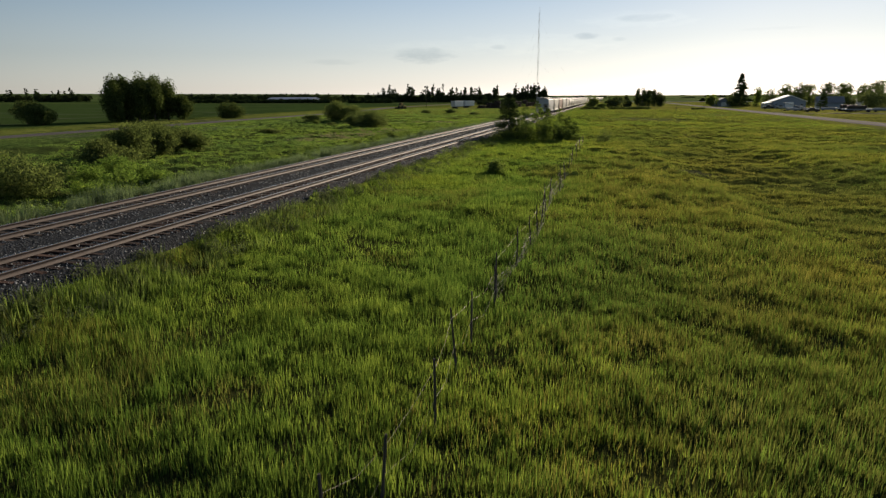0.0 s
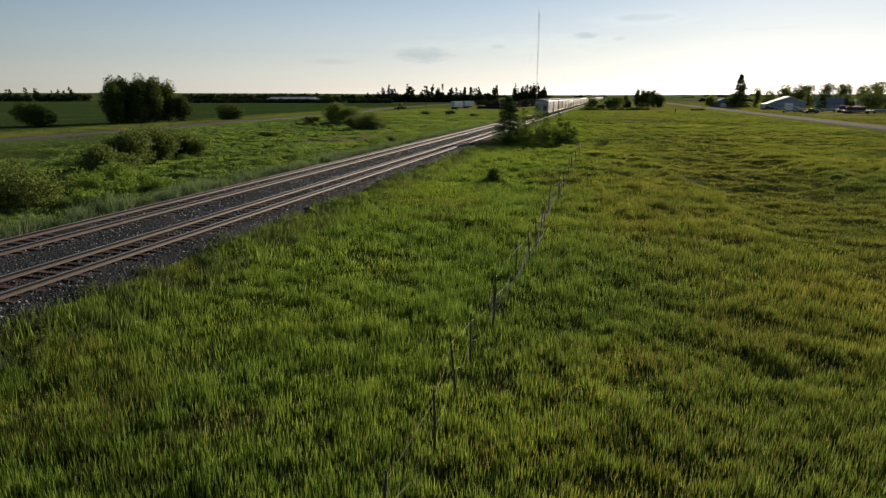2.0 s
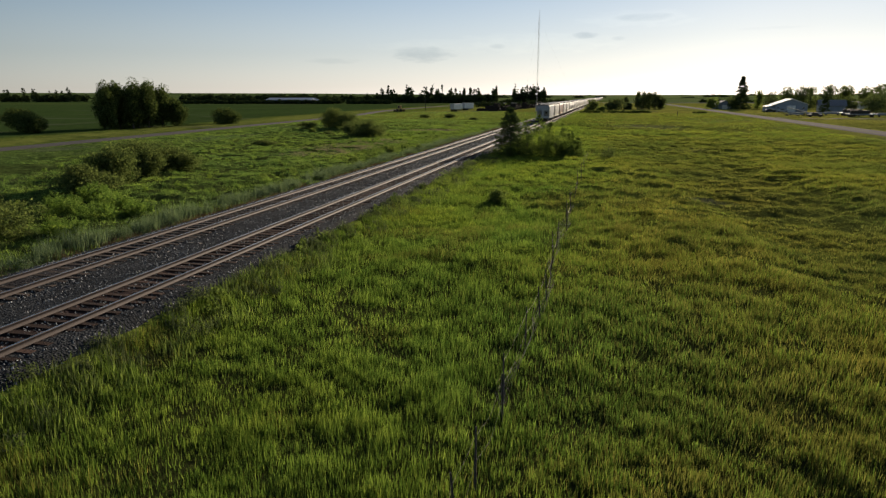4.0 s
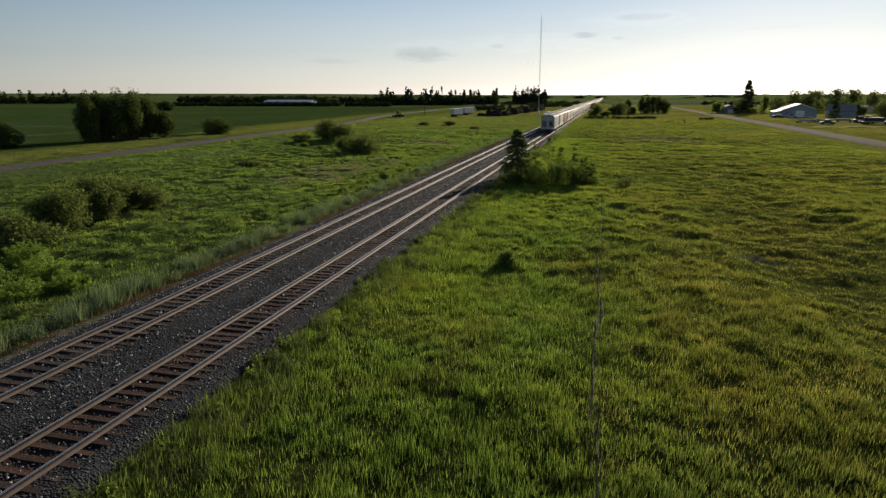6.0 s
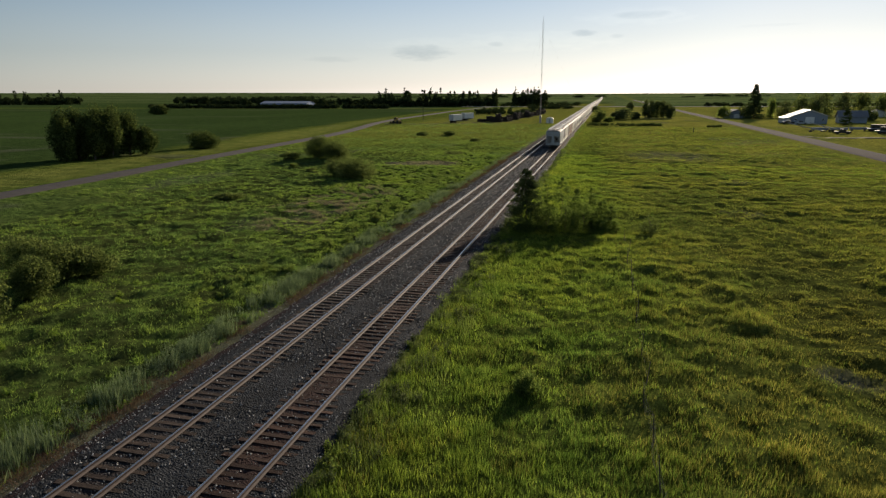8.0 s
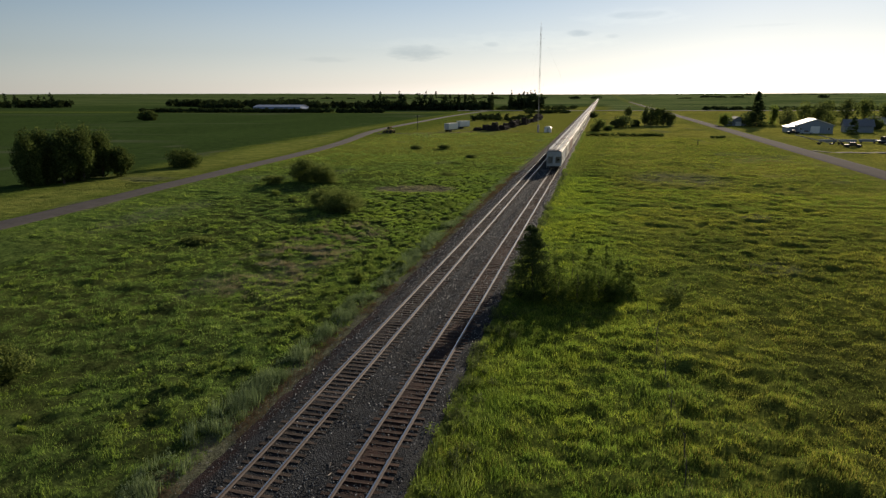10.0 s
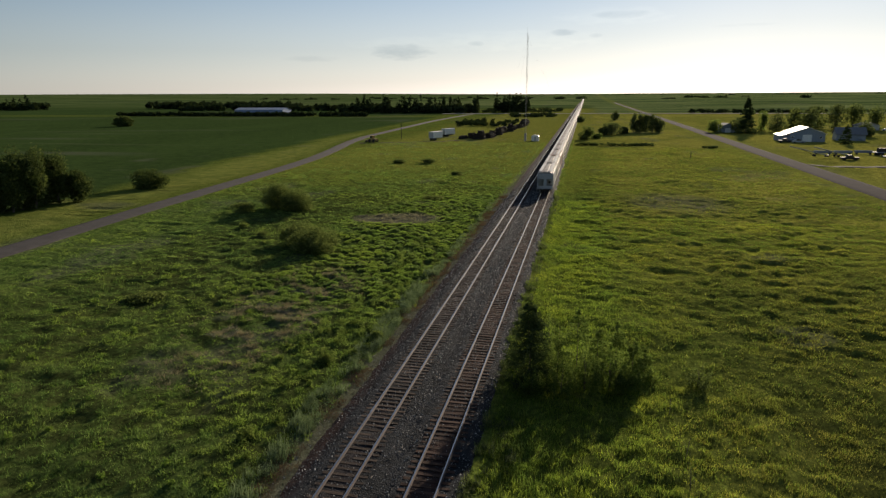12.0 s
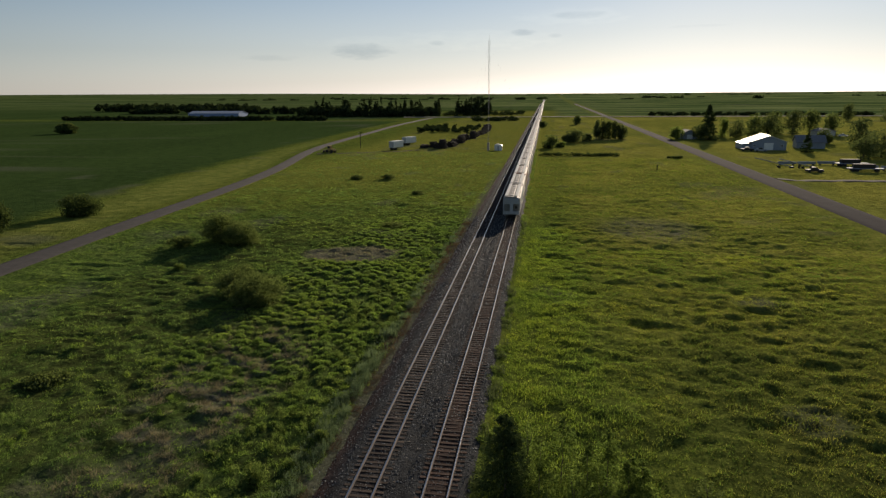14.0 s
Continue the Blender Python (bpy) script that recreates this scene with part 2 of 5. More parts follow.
M_SLEEPER = sleeper_mat("creosoted_sleeper", (1.0, 1.0, 1.0))
M_SLEEPER_RUST = sleeper_mat("rust_stained_sleeper", (0.95, 0.74, 0.68))
M_SLEEPER_FAR = worn("far_sleeper_wood", (0.022, 0.017, 0.015), (0.075, 0.055, 0.045), 3, 0.9, relief=0.01, stretch=(0.4, 4, 4))
M_GRASS = leaf_mat("meadow_grass", (0.014, 0.03, 0.008), (0.083, 0.14, 0.029), (0.265, 0.335, 0.078), 1.6, 0.62, 0.45, True)
M_GRASS_PALE = leaf_mat("pale_hummock_grass", (0.04, 0.07, 0.025), (0.12, 0.17, 0.07), (0.25, 0.3, 0.14), 0.7, 0.5, 0.4, "damp")
M_GRASS_L = leaf_mat("meadow_grass_damp", (0.016, 0.038, 0.015), (0.084, 0.145, 0.044), (0.26, 0.335, 0.11), 0.7, 0.6, 0.45, "damp")
M_FRESH = leaf_mat("fresh_pasture_grass", (0.034, 0.064, 0.017), (0.124, 0.196, 0.046), (0.29, 0.365, 0.1), 0.7, 0.6, 0.4, "damp")
M_GRASS_RIPE = leaf_mat("ripening_grass", (0.066, 0.095, 0.019), (0.178, 0.212, 0.043), (0.34, 0.365, 0.084), 0.6, 0.55, 0.65, True)
M_GRASS_DULL = leaf_mat("coarse_dull_grass", (0.022, 0.028, 0.009), (0.112, 0.122, 0.034), (0.28, 0.265, 0.085), 0.6, 0.55, 0.45, True)
M_LUSH = leaf_mat("lush_bank_grass", (0.03, 0.056, 0.01), (0.132, 0.194, 0.032), (0.335, 0.405, 0.08), 0.7, 0.6, 0.4, True)
M_WEED = leaf_mat("shoulder_weed", (0.024, 0.036, 0.018), (0.072, 0.095, 0.046), (0.165, 0.185, 0.1), 0.9, 0.45, 0.3)
M_SAGE = leaf_mat("sage_leaf", (0.036, 0.058, 0.034), (0.115, 0.16, 0.095), (0.25, 0.305, 0.19), 0.9, 0.4, 0.3)
M_BUSH = leaf_mat("shrub_leaf", (0.038, 0.064, 0.02), (0.115, 0.16, 0.046), (0.27, 0.31, 0.1), 0.6, 0.58, 0.3)
M_THICKET = leaf_mat("thicket_leaf", (0.024, 0.042, 0.014), (0.085, 0.125, 0.036), (0.22, 0.27, 0.08), 0.9, 0.65, 0.35)
M_WILLOW = leaf_mat("willow_leaf", (0.032, 0.048, 0.017), (0.09, 0.118, 0.042), (0.2, 0.23, 0.085), 0.6, 0.52, 0.3)
M_TREE = leaf_mat("tree_leaf", (0.024, 0.038, 0.015), (0.062, 0.088, 0.03), (0.13, 0.155, 0.058), 0.3, 0.38, 0.3)
# darkened leaf tones: shade of dense backlit far crowns put into the colour
M_BELT = leaf_mat("backlit_tree_leaf", (0.014, 0.023, 0.012), (0.034, 0.05, 0.022), (0.065, 0.085, 0.038), 0.3, 0.18, 0.4)
# tree leaf tones lifted: haze toward the sun is painted into the colour
M_FARM_HAZED = leaf_mat("hazed_farm_leaf", (0.035, 0.05, 0.022), (0.085, 0.11, 0.045), (0.17, 0.195, 0.085), 0.3, 0.42, 0.3)
M_SPRUCE = leaf_mat("spruce_needle", (0.02, 0.034, 0.016), (0.045, 0.068, 0.028), (0.09, 0.115, 0.05), 0.5, 0.3, 0.3)
M_BARK = worn("bark", (0.05, 0.04, 0.03), (0.13, 0.11, 0.09), 4, 0.95, relief=0.02, stretch=(3, 3, 0.5))


# ---- helpers for building ----
def mesh_of(name, verts, faces, materials, index=None, smooth=False):
    """verts (n, 3), faces (m, 3 or 4) as arrays."""
    verts, faces = np.asarray(verts, np.float32), np.asarray(faces, np.int32)
    me = bpy.data.meshes.new(name)
    k = faces.shape[1]
    me.vertices.add(len(verts))
    me.vertices.foreach_set("co", verts.ravel())
    me.loops.add(faces.size)
    me.loops.foreach_set("vertex_index", faces.ravel())
    me.polygons.add(len(faces))
    me.polygons.foreach_set("loop_start", np.arange(0, faces.size, k, dtype=np.int32))
    for m in materials:
        me.materials.append(m)
    if index is not None:
        me.polygons.foreach_set("material_index", np.asarray(index, np.int32))
    if smooth:
        me.polygons.foreach_set("use_smooth", np.ones(len(faces), bool))
    me.update(calc_edges=True)
    return me


def part(name, bm, material, parent, label=""):
    me = bm if isinstance(bm, bpy.types.Mesh) else bpy.data.meshes.new(name)
    if not isinstance(bm, bpy.types.Mesh):
        bm.to_mesh(me)
        bm.free()
        me.materials.append(material)
    ob = new(name, me)
    ob.parent = parent
    if label:
        ob["label"] = label
    return ob


def box(bm, x0, x1, y0, y1, z0, z1, bevel=0.0):
    r = bmesh.ops.create_cube(bm, size=1.0, matrix=Matrix.LocRotScale(((x0 + x1) / 2, (y0 + y1) / 2, (z0 + z1) / 2), None, (x1 - x0, y1 - y0, z1 - z0)))
    if bevel:
        es = list({e for v in r["verts"] for e in v.link_edges})
        bmesh.ops.bevel(bm, geom=es, offset=bevel, segments=1, affect="EDGES")
    return bm


def tube(bm, a, b, r, r2=None, n=8):
    a, b = Vector(a), Vector(b)
    d = b - a
    m = Matrix.Translation((a + b) / 2) @ d.to_track_quat("Z", "Y").to_matrix().to_4x4()
    bmesh.ops.create_cone(bm, cap_ends=True, segments=n, radius1=r, radius2=r if r2 is None else r2, depth=d.length, matrix=m)
    return bm


def prism(bm, pts, axis, a, b):
    """A polygon of (u, v) pairs drawn out along an axis from a to b."""
    def at(u, v, w):
        return {"x": (w, u, v), "y": (u, w, v), "z": (u, v, w)}[axis]
    v0 = [bm.verts.new(at(u, v, a)) for u, v in pts]
    v1 = [bm.verts.new(at(u, v, b)) for u, v in pts]
    bm.faces.new(v0)
    bm.faces.new(v1[::-1])
    for i in range(len(pts)):
        j = (i + 1) % len(pts)
        bm.faces.new((v0[j], v0[i], v1[i], v1[j]))
    bmesh.ops.recalc_face_normals(bm, faces=bm.faces)
    return bm


def B():
    return bmesh.new()


def cell_hash(a, b, seed):
    n = (a * 374761393 + b * 668265263 + seed * 1442695041) & 0x7FFFFFFF
    n = ((n ^ (n >> 13)) * 1274126177) & 0x7FFFFFFF
    return ((n ^ (n >> 16)) & 0xFFFF) / 65535.0


def value_noise(x, y, seed=0):
    """Smooth noise from 0 to 1 over arrays."""
    xi, yi = np.floor(x).astype(np.int64), np.floor(y).astype(np.int64)
    fx, fy = x - xi, y - yi
    fx, fy = fx * fx * (3 - 2 * fx), fy * fy * (3 - 2 * fy)

    def h(a, b):
        return cell_hash(a, b, seed)
    return (h(xi, yi) * (1 - fx) + h(xi + 1, yi) * fx) * (1 - fy) + (h(xi, yi + 1) * (1 - fx) + h(xi + 1, yi + 1) * fx) * fy


def fbm(x, y, seed=0):
    return 0.55 * value_noise(x, y, seed) + 0.3 * value_noise(2.1 * x, 2.1 * y, seed + 1) + 0.15 * value_noise(4.3 * x, 4.3 * y, seed + 2)


def smooth(a, b, v):
    t = np.clip((v - a) / (b - a), 0, 1)
    return t * t * (3 - 2 * t)


def mounds(x, y, step, seed):
    """Round hummocks of uneven size, one in each cell of a shaken grid: 0 between them, up to 1 on top."""
    xi, yi = np.floor(x / step).astype(np.int64), np.floor(y / step).astype(np.int64)
    best = np.zeros(np.broadcast(x, y).shape)
    for i in (-1, 0, 1):
        for j in (-1, 0, 1):
            a, b = xi + i, yi + j
            cx = (a + 0.5 + 0.8 * (cell_hash(a, b, seed) - 0.5)) * step
            cy = (b + 0.5 + 0.8 * (cell_hash(a, b, seed + 1) - 0.5)) * step
            k = cell_hash(a, b, seed + 2)
            d = np.hypot(x - cx, y - cy) / (step * (0.4 + 0.35 * k))
            best = np.maximum(best, np.where(k > 0.25, 0.35 + 0.65 * k, 0.0) * np.clip(1 - d * d, 0, 1) ** 0.7)
    return best


FIELD = -0.9
LEFT_ROAD = [(-66, 60), (-68.5, 100), (-70.2, 125), (-72.2, 138), (-73.5, 154), (-75, 175), (-76.2, 203), (-78, 222), (-83, 256), (-90, 286), (-98, 322), (-101.5, 372), (-104.5, 438), (-110, 540), (-109, 690), (-104, 730)]


def road_x(y):
    return np.interp(y, [q[1] for q in LEFT_ROAD], [q[0] for q in LEFT_ROAD])


def swale_edge(y):
    return 23.8 - 0.082 * (y - 31)


def swale(x, y):
    """1 in the shallow wet swale beside the lush meadow, 0 outside it."""
    u = x - swale_edge(y) + 2.2 * (fbm(x / 4, y / 4, 86) - 0.5)
    return smooth(-1.0, 3.6, u) * smooth(15, 9, u) * smooth(14, 26, y) * smooth(96, 74, y)


def hummock_zone(x, y):
    """1 where the damp pasture is broken into round grass hummocks."""
    shake = 9 * (fbm(x / 9, y / 9, 72) - 0.5)
    main = smooth(92, 108, y + shake) * smooth(182, 160, y + shake) * smooth(-34, -25, x + shake)
    strip = 0.4 * smooth(58, 68, y) * smooth(104, 96, y) * smooth(-22, -16, x + shake)
    return np.maximum(main, strip) * smooth(-8.4, -10.2, x) * (1 - dry_flat(x, y))


def dry_flat(x, y):
    """The grey dried-out hollow among the hummocks."""
    return smooth(1.15, 0.75, np.hypot((x + 23.5) / 7.5, (y - 143.5) / 5.5) + 0.5 * (fbm(x / 3, y / 3, 74) - 0.5))


PITS = [(7.4, 144.5, 2.2), (22.0, 138.5, 2.0), (30.0, 131.0, 1.8), (31.2, 123.0, 1.9), (17.0, 116.5, 2.0), (25.0, 152.0, 2.4), (12.0, 128.0, 1.6), (38.0, 141.0, 2.0), (-22.0, 164.5, 3.0), (-27.0, 187.0, 2.6)]


def terrain(x, y):
    """Height of the ground sheet: flat prairie with hummocks, a low bank under the railway, shoulders of the roads."""
    x, y = np.asarray(x, float), np.asarray(y, float)
    near = smooth(420, 200, np.abs(y - 60)) * smooth(130, 70, np.abs(x))
    rail = smooth(9.0, 3.0, np.abs(x + 2.3) - 2.0)
    calm = 0.3 + 0.7 * smooth(24, 66, y) + 0.0 * x
    calm = np.where(x > 0, calm, 0.7)
    zone = hummock_zone(x, y)
    far_right = smooth(70, 105, y) * (x > 0)
    round_ = 0.45 * smooth(0.4, 0.64, fbm(x / 2.2, y / 1.7, 5)) + 0.65 * smooth(0.4, 0.64, fbm(x / 1.15, y / 1.0, 8))
    lodged = 0.08 + 0.5 * smooth(0.36, 0.68, fbm((0.9 * x + 0.45 * y) / 3.3, (0.9 * y - 0.45 * x) / 1.8, 15)) + 0.5 * smooth(0.36, 0.66, fbm((0.95 * x - 0.3 * y) / 1.7, (0.95 * y + 0.3 * x) / 1.1, 18))
    hum = calm * (round_ * (1 - far_right) + lodged * far_right - 0.4) * 0.5 * (0.4 + 0.9 * fbm(x / 14, y / 14, 6)) * (1 - 0.75 * zone)
    hum = hum + (fbm(x / 11, y / 11, 9) - 0.5) * 0.7 - 0.1 + zone * (0.36 * mounds(x, y, 1.0, 71) - 0.12)
    hum = hum - 0.1 * dry_flat(x, y)
    keep = smooth(3.5, 8.0, np.abs(x - road_x(y))) * smooth(5.0, 9.0, np.abs(x - 67.5))
    z = FIELD + hum * near * np.minimum(1, 1 - rail + 0.6 * zone) * keep
    z = z + 0.5 * smooth(5.6, 3.0, np.abs(x + 2.25) - 0.6) * (1 - smooth(1500, 2500, y))
    z = z - 0.45 * swale(x, y)
    for px, py, r in PITS:
        z = z - 0.5 * np.exp(-(((x - px) / r) ** 2 + ((y - py) / (0.6 * r)) ** 2))
    z = z + (16 + 17 * smooth(-200, -2600, x)) * smooth(1300, 4500, np.hypot(x, y))
    z = z + 0.25 * smooth(8, 4, np.abs(x - 67.5)) + 0.2 * smooth(7, 4, np.abs(x - road_x(y))) * smooth(900, 700, y)
    return z


def spaced(stops):
    """Coordinates from (start, step) pairs up to the last start."""
    out = []
    for (a, s), (b, _) in zip(stops, stops[1:]):
        out.extend(np.arange(a, b, s))
    out.append(stops[-1][0])
    return np.array(out, float)


# ---- the ground: one sheet out to the horizon ----
def ground():
    xs = spaced([(-6000, 800), (-2000, 250), (-500, 40), (-140, 4), (-60, 1.2), (-40, 0.6), (-34, 0.32), (-8.4, 0.8), (2.2, 0.58), (44, 2), (90, 8), (200, 40), (500, 250), (2000, 800), (6000, 1)])
    ys = spaced([(-3000, 600), (-600, 100), (-100, 15), (-10, 0.62), (90, 0.34), (172, 0.7), (200, 1.5), (300, 6), (500, 25), (1000, 100), (2000, 400), (6000, 1)])
    X, Y = np.meshgrid(xs, ys)
    Z = terrain(X, Y)
    n, m = len(ys), len(xs)
    idx = np.arange(n * m).reshape(n, m)
    faces = np.stack([idx[:-1, :-1], idx[:-1, 1:], idx[1:, 1:], idx[1:, :-1]], -1).reshape(-1, 4)
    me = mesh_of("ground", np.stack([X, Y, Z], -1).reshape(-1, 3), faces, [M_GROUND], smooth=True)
    x, y = X.ravel(), Y.ravel()
    edge = road_x(y) - np.interp(y, [0, 160, 220, 260, 300, 380, 600], [26, 22, 29, 25, 18, 16, 14])
    wob = 3 * (value_noise(x / 9, y / 9, 3) - 0.5)
    far_right = smooth(735, 760, y) * smooth(0, 30, x)
    crop = np.maximum(smooth(0, 5, edge - x + wob) * smooth(640, 610, y), np.maximum(far_right, smooth(900, 1000, y)))
    crop = np.maximum(crop, smooth(-125, -150, x) * smooth(640, 670, y))
    verge = smooth(0, 6, x - edge + wob) * smooth(-3, -10, x - road_x(y)) * smooth(420, 330, y) * 0.85
    verge = np.maximum(verge, 0.5 * smooth(14, 6, np.abs(x - 67.5)) * smooth(2, 10, y))
    dry = 0.8 * smooth(0.46, 0.62, fbm(x / 2.0, y / 2.0, 21)) * smooth(9, 3.5, np.hypot((x + 21.5) * 1.3, (y - 95) * 0.42))
    dry = np.maximum(dry, 0.9 * dry_flat(x, y))
    dry = np.maximum(dry, 0.8 * smooth(-9.9, -8.9, x + 1.2 * (fbm(x, y / 1.4, 46) - 0.5)) * smooth(-7.0, -7.6, x) * smooth(300, 200, y))
    # where the left pasture takes the bluish veil tint
    damp = 0.8 * smooth(-8, -10, x) * smooth(210, 120, y) * smooth(-80, -60, x)
    dry = np.maximum(dry, 0.7 * smooth(1.4, 0.4, np.hypot((x - 32) / 3.0, (y - 126.5) / 2.2)))
    dry = np.maximum(dry, 0.7 * smooth(1.3, 0.2, np.hypot((x - 23.5) / 2.0, (y - 53) / 1.2)))
    dry = np.maximum(dry, 0.4 * smooth(0.66, 0.8, fbm(x / 9, y / 16, 31)) * smooth(6, 10, np.abs(x + 2.3)))
    ripe = (0.5 + 0.5 * smooth(0.35, 0.6, fbm(x / 18, y / 18, 81))) * smooth(85, 150, y) * smooth(5, 18, x)
    ripe = np.maximum(ripe, 0.15 * smooth(11, 20, x + 7 * (fbm(x / 7, y / 7, 84) - 0.5)) * smooth(20, 45, y))
    ripe = np.maximum(ripe, 0.5 * smooth(150, 260, y) * smooth(-90, -70, x))
    # shade under the tall near grass, painted dark into the ground
    shade_dull = 0.88 * smooth(2.0, 3.5, x) * smooth(46, 26, y) * smooth(-14, 2, y) * smooth(52, 26, x)
    # dull darker ground of the swale and the meadow to the right
    shade_dull = np.maximum(shade_dull, 0.28 * swale(x, y) + (0.12 + 0.2 * smooth(14, 24, x)) * smooth(3, 6, x) * smooth(150, 90, y) * smooth(30, 45, y) * smooth(60, 48, x))
    # painted shade in the gaps between the left-hand tufts
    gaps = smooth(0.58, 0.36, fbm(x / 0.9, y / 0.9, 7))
    shade_dull = np.maximum(shade_dull, (0.3 + 0.35 * gaps) * smooth(-8, -10, x) * smooth(-58, -44, x) * smooth(190, 140, y))
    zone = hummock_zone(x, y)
    # shade between the hummocks, painted into the ground colour
    shade_dull = np.maximum(shade_dull, 0.42 * smooth(0.3, 0.8, zone) * smooth(0.4, 0.05, mounds(x, y, 1.0, 71)))
    dry = np.maximum(dry, 0.75 * smooth(1.3, 0.5, np.hypot((x - 25.5) / 9.5, (y - 167) / 11)) * (0.4 + 0.8 * fbm(x / 3, y / 3, 33)))
    # where the far fields take the haze-lightened green
    young = np.maximum(far_right, smooth(900, 1300, y) * (0.4 + 0.6 * smooth(-600, 0, x)))
    for key, v in (("damp", damp), ("young", young), ("ripe", ripe), ("shade_dull", shade_dull), ("crop", crop), ("verge", verge), ("dry", dry)):
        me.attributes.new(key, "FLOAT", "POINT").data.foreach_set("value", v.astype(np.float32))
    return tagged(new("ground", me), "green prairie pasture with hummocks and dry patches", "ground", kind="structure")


GROUND = ground()


def ribbon(name, path, width, lift, material, label, cat="road", crown=0.06):
    """A strip along (x, y) points with a slight crown and edges that dip into the ground."""
    pts = np.array(path, float)
    d = np.gradient(pts, axis=0)
    d /= np.hypot(d[:, 0], d[:, 1])[:, None]
    nrm = np.stack([d[:, 1], -d[:, 0]], -1)
    prof = [(-0.56, -0.3), (-0.48, 0.0), (-0.25, 0.7 * crown), (0, crown), (0.25, 0.7 * crown), (0.48, 0.0), (0.56, -0.3)]
    verts = []
    for p_, q in zip(pts, nrm):
        base = float(terrain(p_[0], p_[1])) + lift
        for u, h in prof:
            verts.append((p_[0] + q[0] * u * width, p_[1] + q[1] * u * width, base + h))
    k = len(prof)
    faces = [(i * k + j, i * k + j + 1, (i + 1) * k + j + 1, (i + 1) * k + j) for i in range(len(pts) - 1) for j in range(k - 1)]
    return tagged(new(name, mesh_of(name, verts, [f[::-1] for f in faces], [material], smooth=True)), label, cat, kind="structure")


def resample(path, step):
    pts = np.array(path, float)
    s = np.r_[0, np.cumsum(np.hypot(*np.diff(pts, axis=0).T))]
    t = np.arange(0, s[-1], step)
    k = 9
    out = np.stack([np.interp(t, s, pts[:, i]) for i in (0, 1)], -1)
    pad = np.pad(out, ((k, k), (0, 0)), mode="reflect", reflect_type="odd")
    return np.stack([np.convolve(pad[:, i], np.ones(2 * k + 1) / (2 * k + 1), "valid") for i in (0, 1)], -1)


ribbon("road", resample(LEFT_ROAD, 4.0), 5.0, 0.06, M_ROAD, "narrow grey paved lane curving through the pasture")
ribbon("road", [(67.6, y) for y in range(-60, 1500, 10)], 6.6, 0.05, M_HIGHWAY, "straight grey asphalt highway with worn surface")
ribbon("road", [(x, 712 + 0.04 * x) for x in range(-140, 700, 10)], 7.0, 0.7, M_PALEROAD, "pale gravel crossroad on a low bank")
ribbon("road", [(x, 240) for x in np.arange(71, 170, 3.0)], 4.0, 0.1, M_GRAVELROAD, "gravel driveway into the farmyard")


ribbon("road", resample([(-89, 306), (-84, 303), (-74, 309), (-66, 318), (-58, 322), (-48, 330)], 2.0), 2.6, 0.06, M_DIRT, "worn dirt track leading to the parked trailers", crown=0.02)


# ---- the railway ----
def strip_mesh(name, prof, ys, material, wobble=0.0, smooth_=True):
    """A cross-section (x, z) drawn along y, each point shaken a little."""
    P = np.array(prof, float)
    X = np.repeat(P[None, :, 0], len(ys), 0)
    Z = np.repeat(P[None, :, 1], len(ys), 0)
    Y = np.repeat(np.array(ys)[:, None], len(P), 1)
    if wobble:
        Z = Z + wobble * (fbm(X * 3.1, Y * 3.1, 41) - 0.5) + wobble * (fbm(X / 1.3, Y / 1.3, 43) - 0.5)
    n, m = X.shape
    idx = np.arange(n * m).reshape(n, m)
    faces = np.stack([idx[:-1, :-1], idx[:-1, 1:], idx[1:, 1:], idx[1:, :-1]], -1).reshape(-1, 4)
    return mesh_of(name, np.stack([X, Y, Z], -1).reshape(-1, 3), faces, [material], smooth=smooth_)


SPACING = 4.507


def ballast():
    key = [(-8.3, -1.05), (-7.5, -0.72), (-6.35, -0.26), (-5.9, -0.21), (-4.5, -0.22), (-3.0, -0.21), (-2.25, -0.3), (-1.5, -0.21), (0, -0.22), (1.4, -0.21), (1.75, -0.26), (2.3, -0.68), (2.75, -1.15)]
    xs = np.arange(-8.3, 3.2, 0.22)
    prof = list(zip(xs, np.interp(xs, [k[0] for k in key], [k[1] for k in key])))
    ys = spaced([(-40, 1.0), (0, 0.4), (130, 1.5), (300, 8), (2500, 1)])
    me = strip_mesh("ballast", prof, ys, M_BALLAST, 0.09)
    co = np.empty(len(me.vertices) * 3, np.float32)
    me.vertices.foreach_get("co", co)
    x, y = co[0::3].astype(float), co[1::3].astype(float)
    n = fbm(x * 2, y * 0.6, 51)
    stain = smooth(0.95, 0.5, np.abs(x)) * (0.45 + 0.6 * n) + 0.35 * smooth(0.95, 0.5, np.abs(x + SPACING)) * n + smooth(-6.3, -7.1, x) * (0.2 + 0.8 * n)
    me.attributes.new("stain", "FLOAT", "POINT").data.foreach_set("value", np.clip(stain, 0, 1).astype(np.float32))
    return tagged(new("ballast", me), "grey crushed-stone ballast bed under two tracks", "ballast", kind="structure")


ballast()
RAIL_PROFILE = [(-0.07, -0.175), (-0.07, -0.163), (-0.012, -0.145), (-0.012, -0.045), (-0.037, -0.035), (-0.037, -0.006), (-0.03, 0), (0.03, 0), (0.037, -0.006), (0.037, -0.035), (0.012, -0.045), (0.012, -0.145), (0.07, -0.163), (0.07, -0.175)]


